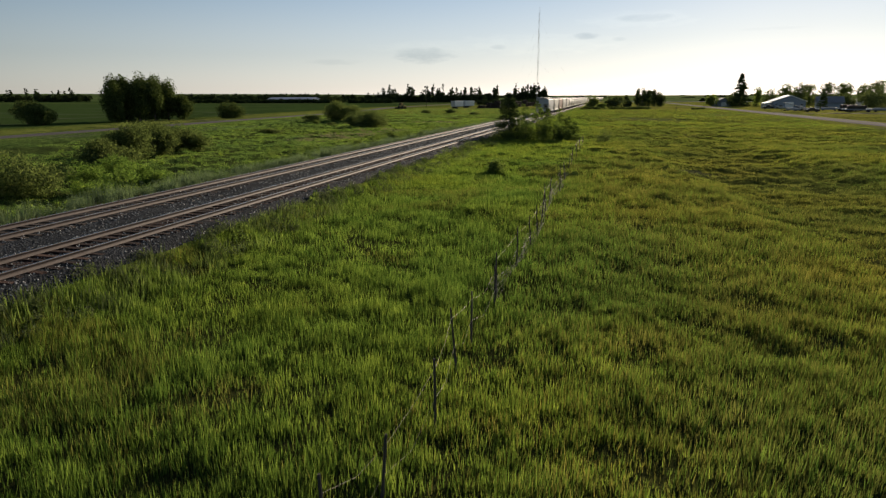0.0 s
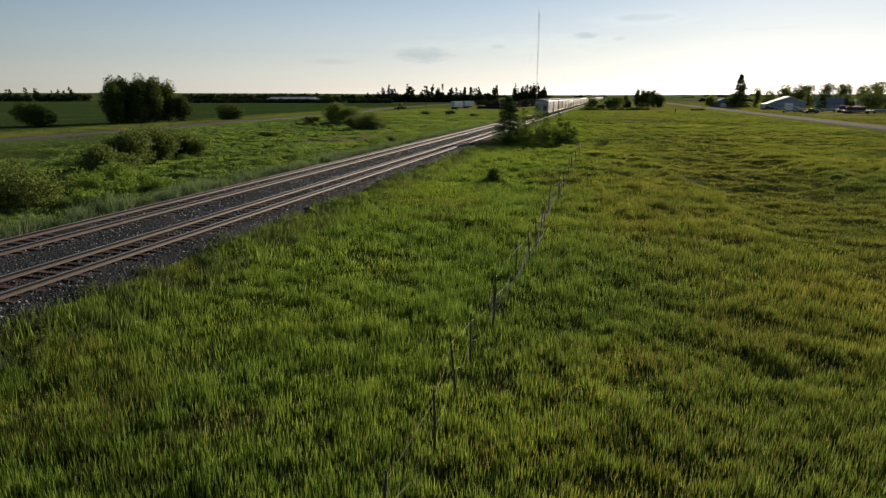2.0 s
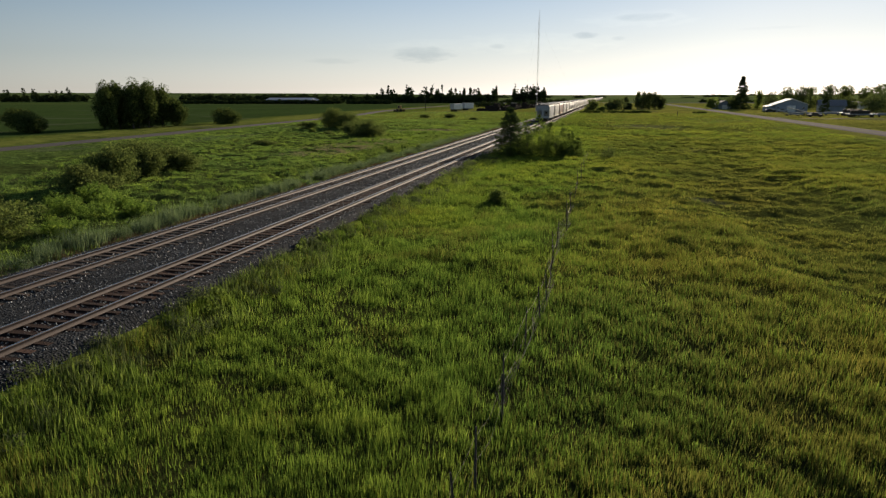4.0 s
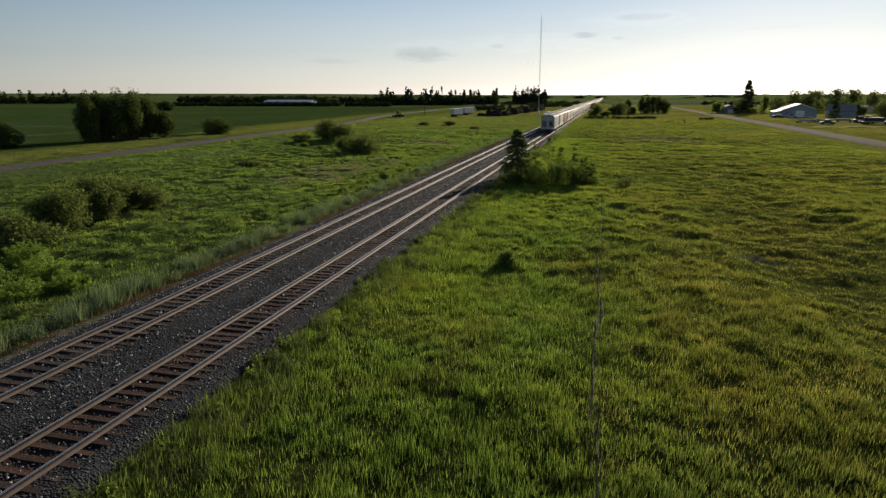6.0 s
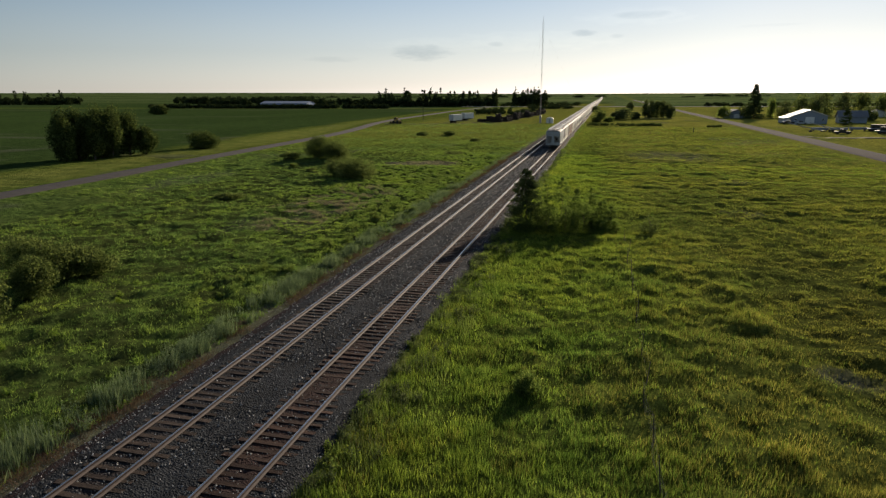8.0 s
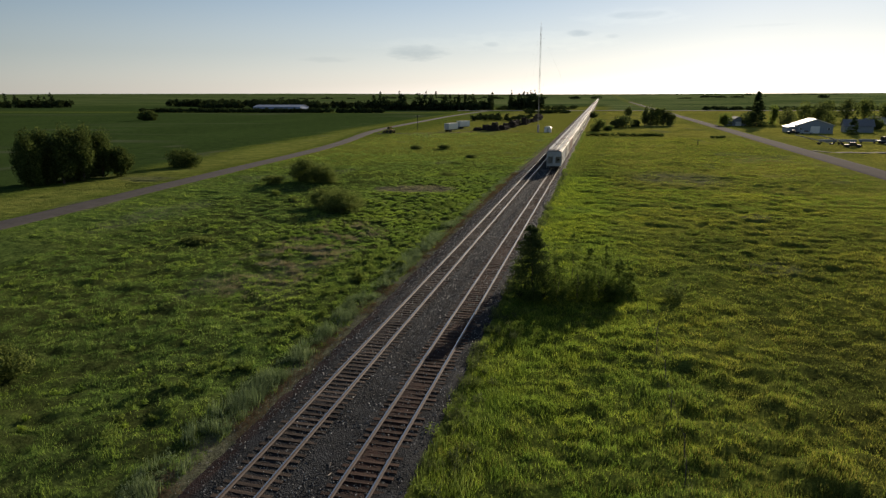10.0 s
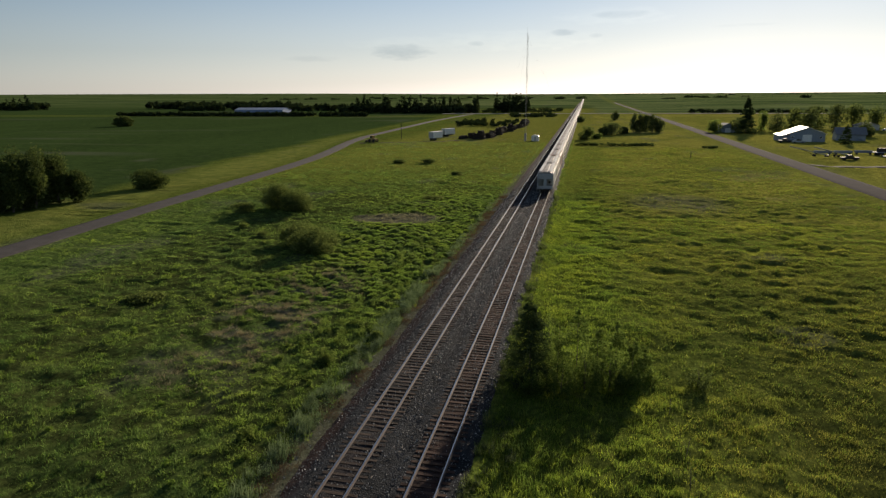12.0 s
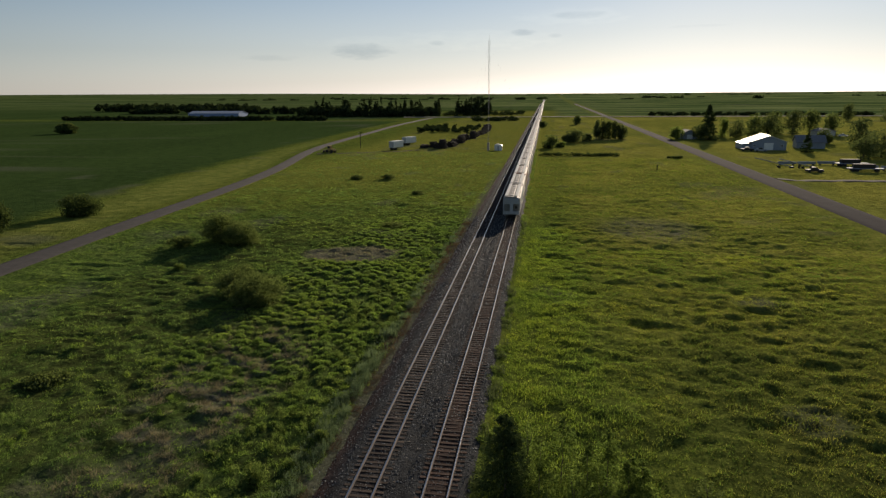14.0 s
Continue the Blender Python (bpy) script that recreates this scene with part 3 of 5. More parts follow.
def sleeper_mesh(k):
    bm = B()
    rnd = random.Random(k)
    box(bm, -1.3 + rnd.uniform(-0.05, 0.05), 1.3 + rnd.uniform(-0.05, 0.05), -0.115, 0.115, -0.36, -0.178, 0.012)
    for v in bm.verts:
        v.co += Vector((0, rnd.uniform(-0.012, 0.012), rnd.uniform(-0.012, 0.006)))
    me = bpy.data.meshes.new("sleeper")
    bm.to_mesh(me)
    bm.free()
    me.materials.append(M_SLEEPER_RUST if k < 20 else M_SLEEPER)
    return me


def track(x0, seed):
    top = tagged(new("railway_track"), "railway track with rusty steel rails on dark wooden sleepers", "railway track", "tracks of the line", "structure")
    top.location.x = x0
    rnd = random.Random(seed)
    for sx in (-0.755, 0.755):
        ys = spaced([(-40, 20), (200, 100), (2500, 1)])
        me = strip_mesh("rail", [(x + sx, z) for x, z in RAIL_PROFILE], ys, M_RAIL, smooth_=False)
        me.materials.append(M_RAILTOP)
        k = len(RAIL_PROFILE) - 1
        idx = np.zeros(len(me.polygons), np.int32)
        idx[6::k] = 1
        me.polygons.foreach_set("material_index", idx)
        part("rail", me, None, top)
    shapes = [sleeper_mesh(seed * 10 + k) for k in range(6)]
    y = 8.0
    for i in range(300):
        o = new("sleeper", shapes[rnd.randrange(6)])
        o.parent = top
        o.matrix_local = pose(rnd.uniform(-0.04, 0.04), y, rnd.uniform(-0.012, 0.008), 0, 0, rnd.uniform(-1.2, 1.2) + (180 if rnd.random() < 0.5 else 0))
        y += 0.53 + rnd.uniform(-0.03, 0.03)
    # sleepers far along the line, and those behind the start
    centres = np.r_[np.arange(-30, 7.6, 0.53), np.arange(y, 700, 0.53)]
    c = np.array([(-1.3, -0.115), (1.3, -0.115), (1.3, 0.115), (-1.3, 0.115)])
    V, F = [], []
    for q, cy in enumerate(centres):
        b = len(V)
        V += [(px, cy + py, -0.36) for px, py in c] + [(px, cy + py, -0.178) for px, py in c]
        F += [(b + 4, b + 5, b + 6, b + 7), (b, b + 1, b + 5, b + 4), (b + 1, b + 2, b + 6, b + 5), (b + 2, b + 3, b + 7, b + 6), (b + 3, b, b + 4, b + 7)]
    far = part("far_sleepers", mesh_of("far_sleepers", V, F, [M_SLEEPER_FAR]), None, top, "weathered sleepers far along the line")
    far["kind"] = "stuff"
    return top


track(0.0, 1)
track(-SPACING, 2)

# ---- vegetation ----
def leaves(centre, u, v):
    """Three-cornered leaves: centres and two half-axes, arrays (n, 3)."""
    V = np.stack([centre - 1.1 * u - 0.8 * v, centre + 1.15 * u - 0.5 * v, centre + 1.15 * v], 1).reshape(-1, 3)
    return V, np.arange(len(V)).reshape(-1, 3)


def unit(a):
    return a / np.maximum(np.linalg.norm(a, axis=1, keepdims=True), 1e-6)


def crown_arrays(rng, h, w, n, leaf, low=0.12, lobes=14, depth=None):
    """Leaves in uneven clumps round a spread of lobes: arrays of vertices and faces, and the lobes' centres."""
    depth = depth or w
    c = rng.uniform(-1, 1, (lobes * 4, 3))
    c = c[np.linalg.norm(c, axis=1) < 1][:lobes]
    k = len(c)
    zc = h * (low + (1 - low) * (0.44 + 0.38 * c[:, 2]))
    girth = np.sqrt(np.clip(1 - (0.9 * c[:, 2]) ** 2, 0.1, 1))
    L = np.stack([c[:, 0] * 0.34 * w * girth, c[:, 1] * 0.34 * depth * girth, zc], 1)
    R = rng.uniform(0.16, 0.3, k)[:, None] * np.array([w, depth, h * 0.75])
    pick = rng.integers(0, k, n)
    d = unit(rng.normal(size=(n, 3)))
    r = rng.uniform(0.35, 1.0, n) ** 0.5 * np.where(rng.random(n) < 0.12, 1.25, 1.0)
    P = L[pick] + d * R[pick] * r[:, None]
    P[:, 2] = np.maximum(P[:, 2], 0.04 * h)
    s = leaf * rng.uniform(0.6, 1.4, (n, 1))
    a = unit(rng.normal(size=(n, 3)))
    b = unit(np.cross(a, rng.normal(size=(n, 3))))
    V, F = leaves(P, a * s, b * s * 0.8)
    return V, F, L


def shoot_arrays(rng, h, w, n, leaf, depth=None):
    """Leaves along many shoots that rise and spread from one base: a shrub with a feathery, uneven outline."""
    depth = depth or w
    k = max(26, n // 90)
    a, r = rng.uniform(0, 2 * np.pi, k), np.sqrt(rng.random(k))
    bx, by = np.cos(a) * r * 0.3 * w, np.sin(a) * r * 0.3 * depth
    tx, ty = np.cos(a) * r * 0.46 * w, np.sin(a) * r * 0.46 * depth
    tz = h * (1.0 - 0.4 * r ** 2) * rng.uniform(0.45, 1.18, k)
    pick = rng.integers(0, k, n)
    t = rng.uniform(0.0, 1.0, n) ** 0.8
    j = (0.055 * w * (1.15 - 0.95 * t ** 2))[:, None] * rng.normal(0, 1, (n, 3)) * np.array([1, 1, 0.6])
    P = np.stack([bx[pick] + (tx - bx)[pick] * t ** 1.5, by[pick] + (ty - by)[pick] * t ** 1.5, 0.03 * h + tz[pick] * t * 0.96], 1) + j
    P[:, 2] = np.maximum(P[:, 2], 0.03 * h)
    s = leaf * rng.uniform(0.6, 1.4, (n, 1))
    u = unit(rng.normal(size=(n, 3)) + np.array([0, 0, 0.5]))
    v = unit(np.cross(u, rng.normal(size=(n, 3))))
    V, F = leaves(P, u * s, v * s * 0.6)
    return V, F, np.stack([tx, ty, tz * 0.9], 1)


def conifer_arrays(rng, h, w, n, leaf, power=0.85):
    """Drooping boughs in rough whorls round a tapering axis."""
    boughs = max(24, n // 45)
    zb = h * (0.03 + 0.95 * rng.random(boughs) ** 1.15)
    reach = 0.5 * w * np.clip(1 - zb / h, 0.02, 1) ** power * rng.uniform(0.65, 1.15, boughs) + 0.03 * w
    ang = rng.uniform(0, 2 * np.pi, boughs)
    pick = rng.integers(0, boughs, n)
    t = rng.uniform(0.08, 1.0, n) ** 0.7
    side = rng.normal(0, 0.13, n) * reach[pick]
    ca, sa = np.cos(ang[pick]), np.sin(ang[pick])
    P = np.stack([ca * t * reach[pick] - sa * side, sa * t * reach[pick] + ca * side, zb[pick] - 0.28 * reach[pick] * t + 0.2 * reach[pick] * t ** 3 + rng.normal(0, 0.012 * h, n)], 1)
    P[:, 2] = np.maximum(P[:, 2], 0.03 * h)
    s = leaf * rng.uniform(0.6, 1.4, (n, 1))
    a = unit(np.stack([ca, sa, -0.35 + 0 * ca], 1) + rng.normal(0, 0.45, (n, 3)))
    b = unit(np.cross(a, rng.normal(size=(n, 3))))
    V, F = leaves(P, a * s * 1.3, b * s * 0.45)
    return V, F


def trunk_mesh(h, r, tops, rng, conifer=False):
    bm = B()
    p0 = Vector((0, 0, -0.15))
    for i in range(4):
        p1 = Vector((rng.uniform(-0.02, 0.02) * h, rng.uniform(-0.02, 0.02) * h, h * (i + 1) / 4 * (0.96 if conifer else 0.7)))
        tube(bm, p0, p1, r * (1 - 0.22 * i), r * (1 - 0.22 * (i + 1)), 7)
        p0 = p1
    for q in tops:
        z0 = min(float(q[2]) * 0.55, 0.6 * h)
        tube(bm, (0, 0, z0), tuple(float(v) for v in q), r * 0.4, r * 0.08, 5)
    me = bpy.data.meshes.new("trunk")
    bm.to_mesh(me)
    bm.free()
    me.materials.append(M_BARK)
    return me


def on_ground(x, y):
    return float(terrain(x, y))


def plant(name, x, y, h, w, n, leaf, material, label, cat, seed, low=0.12, lobes=14, trunk=None, conifer=False, group="", depth=None, power=0.85):
    rng = np.random.default_rng(seed)
    top = tagged(new(name), label, cat, group)
    top.location = (x, y, on_ground(x, y) - 0.05)
    if conifer:
        V, F = conifer_arrays(rng, h, w, n, leaf, power)
        L = V[:0]
    else:
        V, F, L = crown_arrays(rng, h, w, n, leaf, low, lobes, depth=depth) if cat == "tree" or lobes > 20 else shoot_arrays(rng, h, w, n, leaf, depth)
    part("trunk" if cat == "tree" else "stem", trunk_mesh(h, trunk or max(0.03, 0.022 * h), L[:9], rng, conifer), None, top)
    part("crown", mesh_of("crown", V, F, [material]), None, top)
    return top


def blades(name, x, y, h, w, material, rng, label, lean=0.25, mean=(0.0, 0.0), cat="grass"):
    """Single blades of grass at (x, y), of height h and width w."""
    n = len(x)
    z = terrain(x, y) - 0.03
    a = rng.uniform(0, 2 * np.pi, n)
    ux, uy = np.cos(a) * w / 2, np.sin(a) * w / 2
    lx, ly = (rng.normal(0, lean, n) + mean[0]) * h, (rng.normal(0, lean, n) + mean[1]) * h
    tip = np.stack([x + lx, y + ly, z + h * (0.88 if lean > 0.3 else 1.0)], -1)
    V = np.stack([np.stack([x - ux, y - uy, z], -1), np.stack([x + ux, y + uy, z], -1), tip], 1).reshape(-1, 3)
    F = np.arange(3 * n).reshape(-1, 3)
    return tagged(new(name, mesh_of(name, V, F, [material])), label, cat, kind="stuff")


def scatter(rng, x0, x1, y0, y1, density, clump=0.9, patch=2.2, seed=3, keep=None):
    n = int((x1 - x0) * (y1 - y0) * density)
    x, y = rng.uniform(x0, x1, n), rng.uniform(y0, y1, n)
    p = fbm(x / patch, y / patch, seed)
    ok = rng.random(n) < 1 - clump + clump * smooth(0.25, 0.6, p) * 1.2
    if keep is not None:
        ok &= keep(x, y)
    return x[ok], y[ok], p[ok]


def meadow():
    rng = np.random.default_rng(11)

    def wedge(x, y):
        inside = np.minimum((x - 14.5 + 1.22 * y) / 1.58, (20.5 + 0.42 * y - x) / 1.08)
        return (x > 2.3) & (rng.random(len(x)) < smooth(-9, 0.5, inside) ** 2)
    right = "tall bright green meadow grass in uneven tufts"
    for (x0, x1, y0, y1, d, hh, ww, lean) in ((2.4, 34, -2, 20, 840, 0.25, 0.019, 0.13), (2.4, 40, 20, 44, 430, 0.26, 0.024, 0.16), (2.5, 46, 44, 85, 250, 0.26, 0.029, 0.22), (2.5, 60, 85, 150, 100, 0.24, 0.046, 0.4), (2.6, 62, 150, 300, 13, 0.22, 0.12, 0.8)):
        x, y, p = scatter(rng, x0, x1, y0, y1, d, 0.6, 1.1, 3, wedge if y0 < 60 else None)
        size = 0.26 if y0 < 20 else 0.36 if y0 < 44 else 0.6
        tuft = 0.6 * value_noise(x / size, y / size, 91) + 0.4 * value_noise(x / (2.3 * size), y / (2.3 * size), 92)
        wet = swale(x, y)
        ok = rng.random(len(x)) < ((0.45 if y0 < 44 else 0.3) + 0.6 * smooth(0.34, 0.62, tuft)) * (1 - 0.15 * wet)
        x, y, p, tuft, wet = x[ok], y[ok], p[ok], tuft[ok], wet[ok]
        big = fbm(x / 6, y / 6, 13)
        h = hh * (0.6 + 0.65 * tuft) * (0.65 + 0.6 * p) * (0.7 + 0.6 * big) * rng.uniform(0.6, 1.3, len(x)) * 1.15 * (1 - 0.4 * wet)
        bare = smooth(1.0, 0.3, np.hypot((x - 23.5) / 2.2, (y - 53) / 1.6))
        bare = np.maximum(bare, 0.8 * smooth(1.3, 0.4, np.hypot((x - 27) / 8.5, (y - 170.5) / 9)))
        thin = rng.random(len(x)) < 1 - 0.75 * bare
        golden = rng.random(len(x)) < 0.45 * smooth(8, 18, x + 8 * (fbm(x / 7, y / 7, 84) - 0.5)) * smooth(18, 45, y) + 0.5 * smooth(0.55, 0.7, fbm(x / 3, y / 3, 88))
        dull = (rng.random(len(x)) < np.maximum(0.85 * wet, 0.6 * smooth(11.5, 20, x + 3 * (fbm(x / 2, y / 2, 89) - 0.5)) * smooth(150, 110, y))) | (golden & (y < 60))
        for which, m_ in ((thin & ~golden & ~dull, M_GRASS), (thin & golden & ~dull, M_GRASS_RIPE), (thin & dull, M_GRASS_DULL)):
            blades("meadow_grass", x[which], y[which], h[which], ww * rng.uniform(0.6, 1.4, which.sum()), m_, rng, right, lean, (0.02, -0.02))
    # lush strip along the foot of the bank
    for y0, y1, d, hh, ww in ((38, 70, 110, 0.32, 0.03), (70, 165, 80, 0.3, 0.045)):
        x, y, p = scatter(rng, 2.6, 15.0, y0, y1, d, 0.8, 1.6, 27)
        ok = rng.random(len(x)) < smooth(15, 6, x + 6 * (p - 0.5)) * (0.3 + 0.9 * smooth(0.3, 0.65, value_noise(x / 0.6, y / 0.6, 95)))
        x, y, p = x[ok], y[ok], p[ok]
        blades("meadow_grass", x, y, hh * (0.4 + p) * rng.uniform(0.6, 1.3, len(x)), ww * rng.uniform(0.6, 1.4, len(x)), M_LUSH, rng, "lush bright green grass along the foot of the bank", 0.3)
    left = "damp pasture grass growing in dark tussocks"
    for (x0, x1, y0, y1, d, hh, ww) in ((-40, -8.4, 14, 60, 135, 0.25, 0.03), (-50, -8.4, 60, 90, 110, 0.22, 0.036), (-66, -8.4, 90, 135, 62, 0.2, 0.05), (-72, -8.4, 135, 210, 28, 0.22, 0.08), (-80, -8, 210, 320, 5, 0.24, 0.17)):
        x, y, p = scatter(rng, x0, x1, y0, y1, d, 0.8, 0.9, 7, lambda x, y: x > road_x(y) + 3.5)
        dry = np.maximum(smooth(0.46, 0.62, fbm(x / 2.0, y / 2.0, 21)) * smooth(9, 3.5, np.hypot((x + 21.5) * 1.3, (y - 95) * 0.42)), dry_flat(x, y))
        zone = hummock_zone(x, y)
        ok = rng.random(len(x)) > np.maximum(0.85 * dry, 0.7 * zone)
        x, y, p = x[ok], y[ok], p[ok]
        tuft = value_noise(x / 0.45, y / 0.45, 93)
        ok = rng.random(len(x)) < 0.3 + 0.8 * smooth(0.3, 0.65, tuft)
        x, y, p, tuft = x[ok], y[ok], p[ok], tuft[ok]
        h = hh * (0.4 + 1.0 * p) * (0.5 + tuft) * rng.uniform(0.6, 1.3, len(x)) * (0.6 + 0.8 * fbm(x / 5, y / 5, 24))
        weedy = rng.random(len(x)) < 0.7 * smooth(0.52, 0.62, fbm(x / 3.2, y / 2.6, 25))
        for which, m_, lab in ((~weedy, M_GRASS_L, left), (weedy, M_FRESH, "bright green patches of fresh grass in the damp pasture")):
            blades("pasture_grass", x[which], y[which], h[which], ww * rng.uniform(0.6, 1.4, which.sum()), m_, rng, lab, 0.34)
    # short dense grass that hangs over the tops of the hummocks
    for x0, x1, y0, y1, d, ww in ((-24, -8.4, 58, 100, 260, 0.036), (-36, -8.4, 90, 135, 210, 0.046), (-36, -8.4, 135, 180, 130, 0.06)):
        x, y, p = scatter(rng, x0, x1, y0, y1, d, 0.0, 1.3, 7)
        zone, top = hummock_zone(x, y), mounds(x, y, 1.0, 71)
        ok = rng.random(len(x)) < zone * smooth(0.15, 0.55, top)
        x, y, top = x[ok], y[ok], top[ok]
        pale = rng.random(len(x)) < 0.8 * smooth(0.5, 0.7, fbm(x / 1.3, y / 1.3, 26))
        h = (0.1 + 0.16 * top) * rng.uniform(0.6, 1.25, len(x))
        for which, m_ in ((~pale, M_FRESH), (pale, M_GRASS_PALE)):
            blades("tussock_grass", x[which], y[which], h[which], ww * rng.uniform(0.6, 1.4, which.sum()), m_, rng, "round grass hummocks in the damp pasture", 0.5, (0.0, -0.12))
    # sage along the foot of the ballast, and weeds among the grass on the other bank
    sage, shoulder = "grey-green sage weeds lining the ballast", "grey-green weeds at the ballast shoulder"
    for (x0, x1, y0, y1, d, patch, hh, ww, m_, label) in ((-10.6, -8.5, 14, 60, 230, 0.75, 0.8, 0.03, M_SAGE, sage), (-10.4, -8.6, 60, 110, 200, 0.75, 0.7, 0.034, M_SAGE, sage), (-10.0, -8.7, 110, 165, 110, 0.9, 0.55, 0.05, M_SAGE, sage),
                                                          (2.0, 3.9, 6, 60, 150, 0.8, 0.42, 0.024, M_WEED, shoulder), (1.8, 3.0, 60, 170, 130, 1.0, 0.42, 0.045, M_WEED, "dark ragged weeds at the ballast shoulder"), (1.8, 3.0, 170, 330, 40, 1.4, 0.42, 0.11, M_THICKET, "dark ragged weeds at the ballast shoulder"), (2.0, 4.6, 8, 80, 90, 1.3, 0.4, 0.035, M_THICKET, "dark ragged weeds at the ballast shoulder")):
        x, y, p = scatter(rng, x0, x1, y0, y1, d, 1.0, 1.6, 17)
        fine = value_noise(x / patch, y / patch, 23)
        ok = rng.random(len(x)) < smooth(0.36, 0.6, fine)
        x, y, p, fine = x[ok], y[ok], p[ok], fine[ok]
        h = hh * (0.4 + 0.8 * fine) * (0.45 + 1.1 * p) * rng.uniform(0.45, 1.25, len(x))
        blades("roadside_weeds", x, y, h, ww * rng.uniform(0.6, 1.5, len(x)), m_, rng, label, 0.18, cat="weeds")
    # dead grass: in the dry hollow of the pasture, and russet stalks at the edge of the stones
    x, y, p = scatter(rng, -30, -13, 74, 118, 130, 1.0, 2.0, 21)
    q = rng.random(len(x)) < smooth(0.44, 0.58, p) * smooth(9.5, 4, np.hypot((x + 21.5) * 1.3, (y - 95) * 0.42)) * smooth(0.35, 0.6, value_noise(x / 0.7, y / 0.7, 47))
    blades("dead_grass", x[q], y[q], 0.34 * (0.4 + p[q]), 0.04 + 0 * x[q], M_DRYGRASS, rng, "bleached dead grass in a dry hollow of the pasture", 0.6)
    x, y, p = scatter(rng, -33, -14, 136, 151, 30, 0.5, 2.0, 33)
    q = rng.random(len(x)) < 0.55 * dry_flat(x, y)
    blades("dead_grass", x[q], y[q], 0.35 * (0.4 + p[q]), 0.06 + 0 * x[q], M_DRYGRASS, rng, "grey dead reeds in a dried-out hollow", 0.35)
    x, y, p = scatter(rng, -9.4, -7.3, 12, 170, 190, 1.0, 1.4, 19)
    q = rng.random(len(x)) < smooth(-7.4, -8.4, x + 1.2 * (value_noise(x, y / 1.6, 44) - 0.5))
    blades("dead_grass", x[q], y[q], 0.26 * (0.4 + p[q]) * rng.uniform(0.5, 1.5, q.sum()), 0.03 + 0 * x[q], M_RUSSET, rng, "russet dead stalks at the edge of the stones", 0.55)


M_DRYGRASS = leaf_mat("dead_grass_blade", (0.11, 0.095, 0.065), (0.2, 0.175, 0.125), (0.31, 0.28, 0.21), 0.5, 0.4)
M_RUSSET = leaf_mat("russet_dead_stalk", (0.05, 0.032, 0.025), (0.11, 0.072, 0.055), (0.19, 0.14, 0.1), 0.5, 0.3)
meadow()

def weed_clumps(name, label, spots, material, seed, leaf, per):
    """Low leafy weeds in separate clumps; spots: (x, y, h, w)."""
    rng = np.random.default_rng(seed)
    VV, FF, b = [], [], 0
    for x, y, h, w in spots:
        V, F, _ = shoot_arrays(rng, h, w, per, leaf)
        VV.append(V + np.array([x, y, on_ground(x, y) - 0.02]))
        FF.append(F + b)
        b += len(V)
    return tagged(new(name, mesh_of(name, np.concatenate(VV), np.concatenate(FF), [material])), label, "weeds", kind="stuff")


def clump_spots(seed, n, x0, x1, y0, y1, h0, h1, lean=1.0):
    """Clumps strewn over a strip, thicker in some stretches than in others."""
    rnd, out = random.Random(seed), []
    while len(out) < n:
        x, y = x0 + (x1 - x0) * rnd.random() ** lean, rnd.uniform(y0, y1)
        if rnd.random() < 0.15 + float(smooth(0.4, 0.65, fbm(np.array(x / 2), np.array(y / 5), 57))):
            h = rnd.uniform(h0, h1)
            out.append((x, y, h, h * rnd.uniform(1.1, 1.8)))
    return out


weed_clumps("shoulder_weeds", "dark leafy weeds ragged along the ballast shoulder", clump_spots(3, 95, 2.0, 4.2, 8, 80, 0.3, 0.7, 1.6), M_WEED, 4, 0.035, 240)
weed_clumps("shoulder_weeds", "green leafy weeds ragged along the ballast shoulder", clump_spots(5, 90, 2.0, 3.2, 20, 170, 0.3, 0.65, 1.3), M_THICKET, 6, 0.045, 170)
weed_clumps("sage_plumes", "grey-green sage plumes along the foot of the ballast", clump_spots(11, 210, -10.5, -8.7, 12, 105, 0.45, 0.95, 0.8), M_SAGE, 12, 0.034, 230)
weed_clumps("pasture_weeds", "dark green leafy weeds in the damp pasture", clump_spots(7, 110, -17, -9.6, 52, 130, 0.4, 1.0, 0.7), M_THICKET, 8, 0.05, 240)
weed_clumps("pasture_weeds", "broad-leaved green weeds in the damp pasture", clump_spots(9, 130, -42, -10, 24, 110, 0.3, 0.7), M_FRESH, 10, 0.05, 170)
# shrubs and trees near the line
plant("spruce", 4.1, 83.4, 6.2, 4.6, 14000, 0.075, M_SPRUCE, "dark green young spruce beside the track", "tree", 1, trunk=0.1, conifer=True, power=0.58)
for i, (x, y, h, w, pointed) in enumerate([(6.2, 83.6, 5.0, 2.9, True), (7.6, 85.4, 5.4, 3.0, True), (9.0, 84.2, 4.6, 2.7, True), (10.4, 86.2, 4.6, 2.7, True), (11.6, 84.9, 3.4, 2.2, True), (12.5, 86.0, 2.6, 2.0, True), (5.4, 86.4, 4.2, 2.6, False), (8.2, 82.4, 3.2, 2.7, False), (9.9, 83.3, 3.1, 2.6, False), (4.6, 81.2, 2.0, 2.0, False), (6.6, 81.4, 2.5, 2.4, False), (11.2, 83.4, 2.2, 2.2, False)]):
    if pointed:
        plant("sapling", x, y, h * 0.97, w * 1.05, 4600, 0.055, M_THICKET, "feathery pointed green sapling in a thicket beside the track", "tree", 20 + i, trunk=0.05, conifer=True, power=0.56, group="thicket by the track")
    else:
        plant("shrub", x, y, h, w, 5000, 0.048, M_THICKET, "leafy dark green shrub in a thicket beside the track", "shrub", 20 + i, group="thicket by the track")
plant("shrub", 8.6, 47.3, 1.25, 1.5, 2600, 0.045, M_BUSH, "small round dark bush alone in the meadow", "shrub", 40, -0.05, 24)
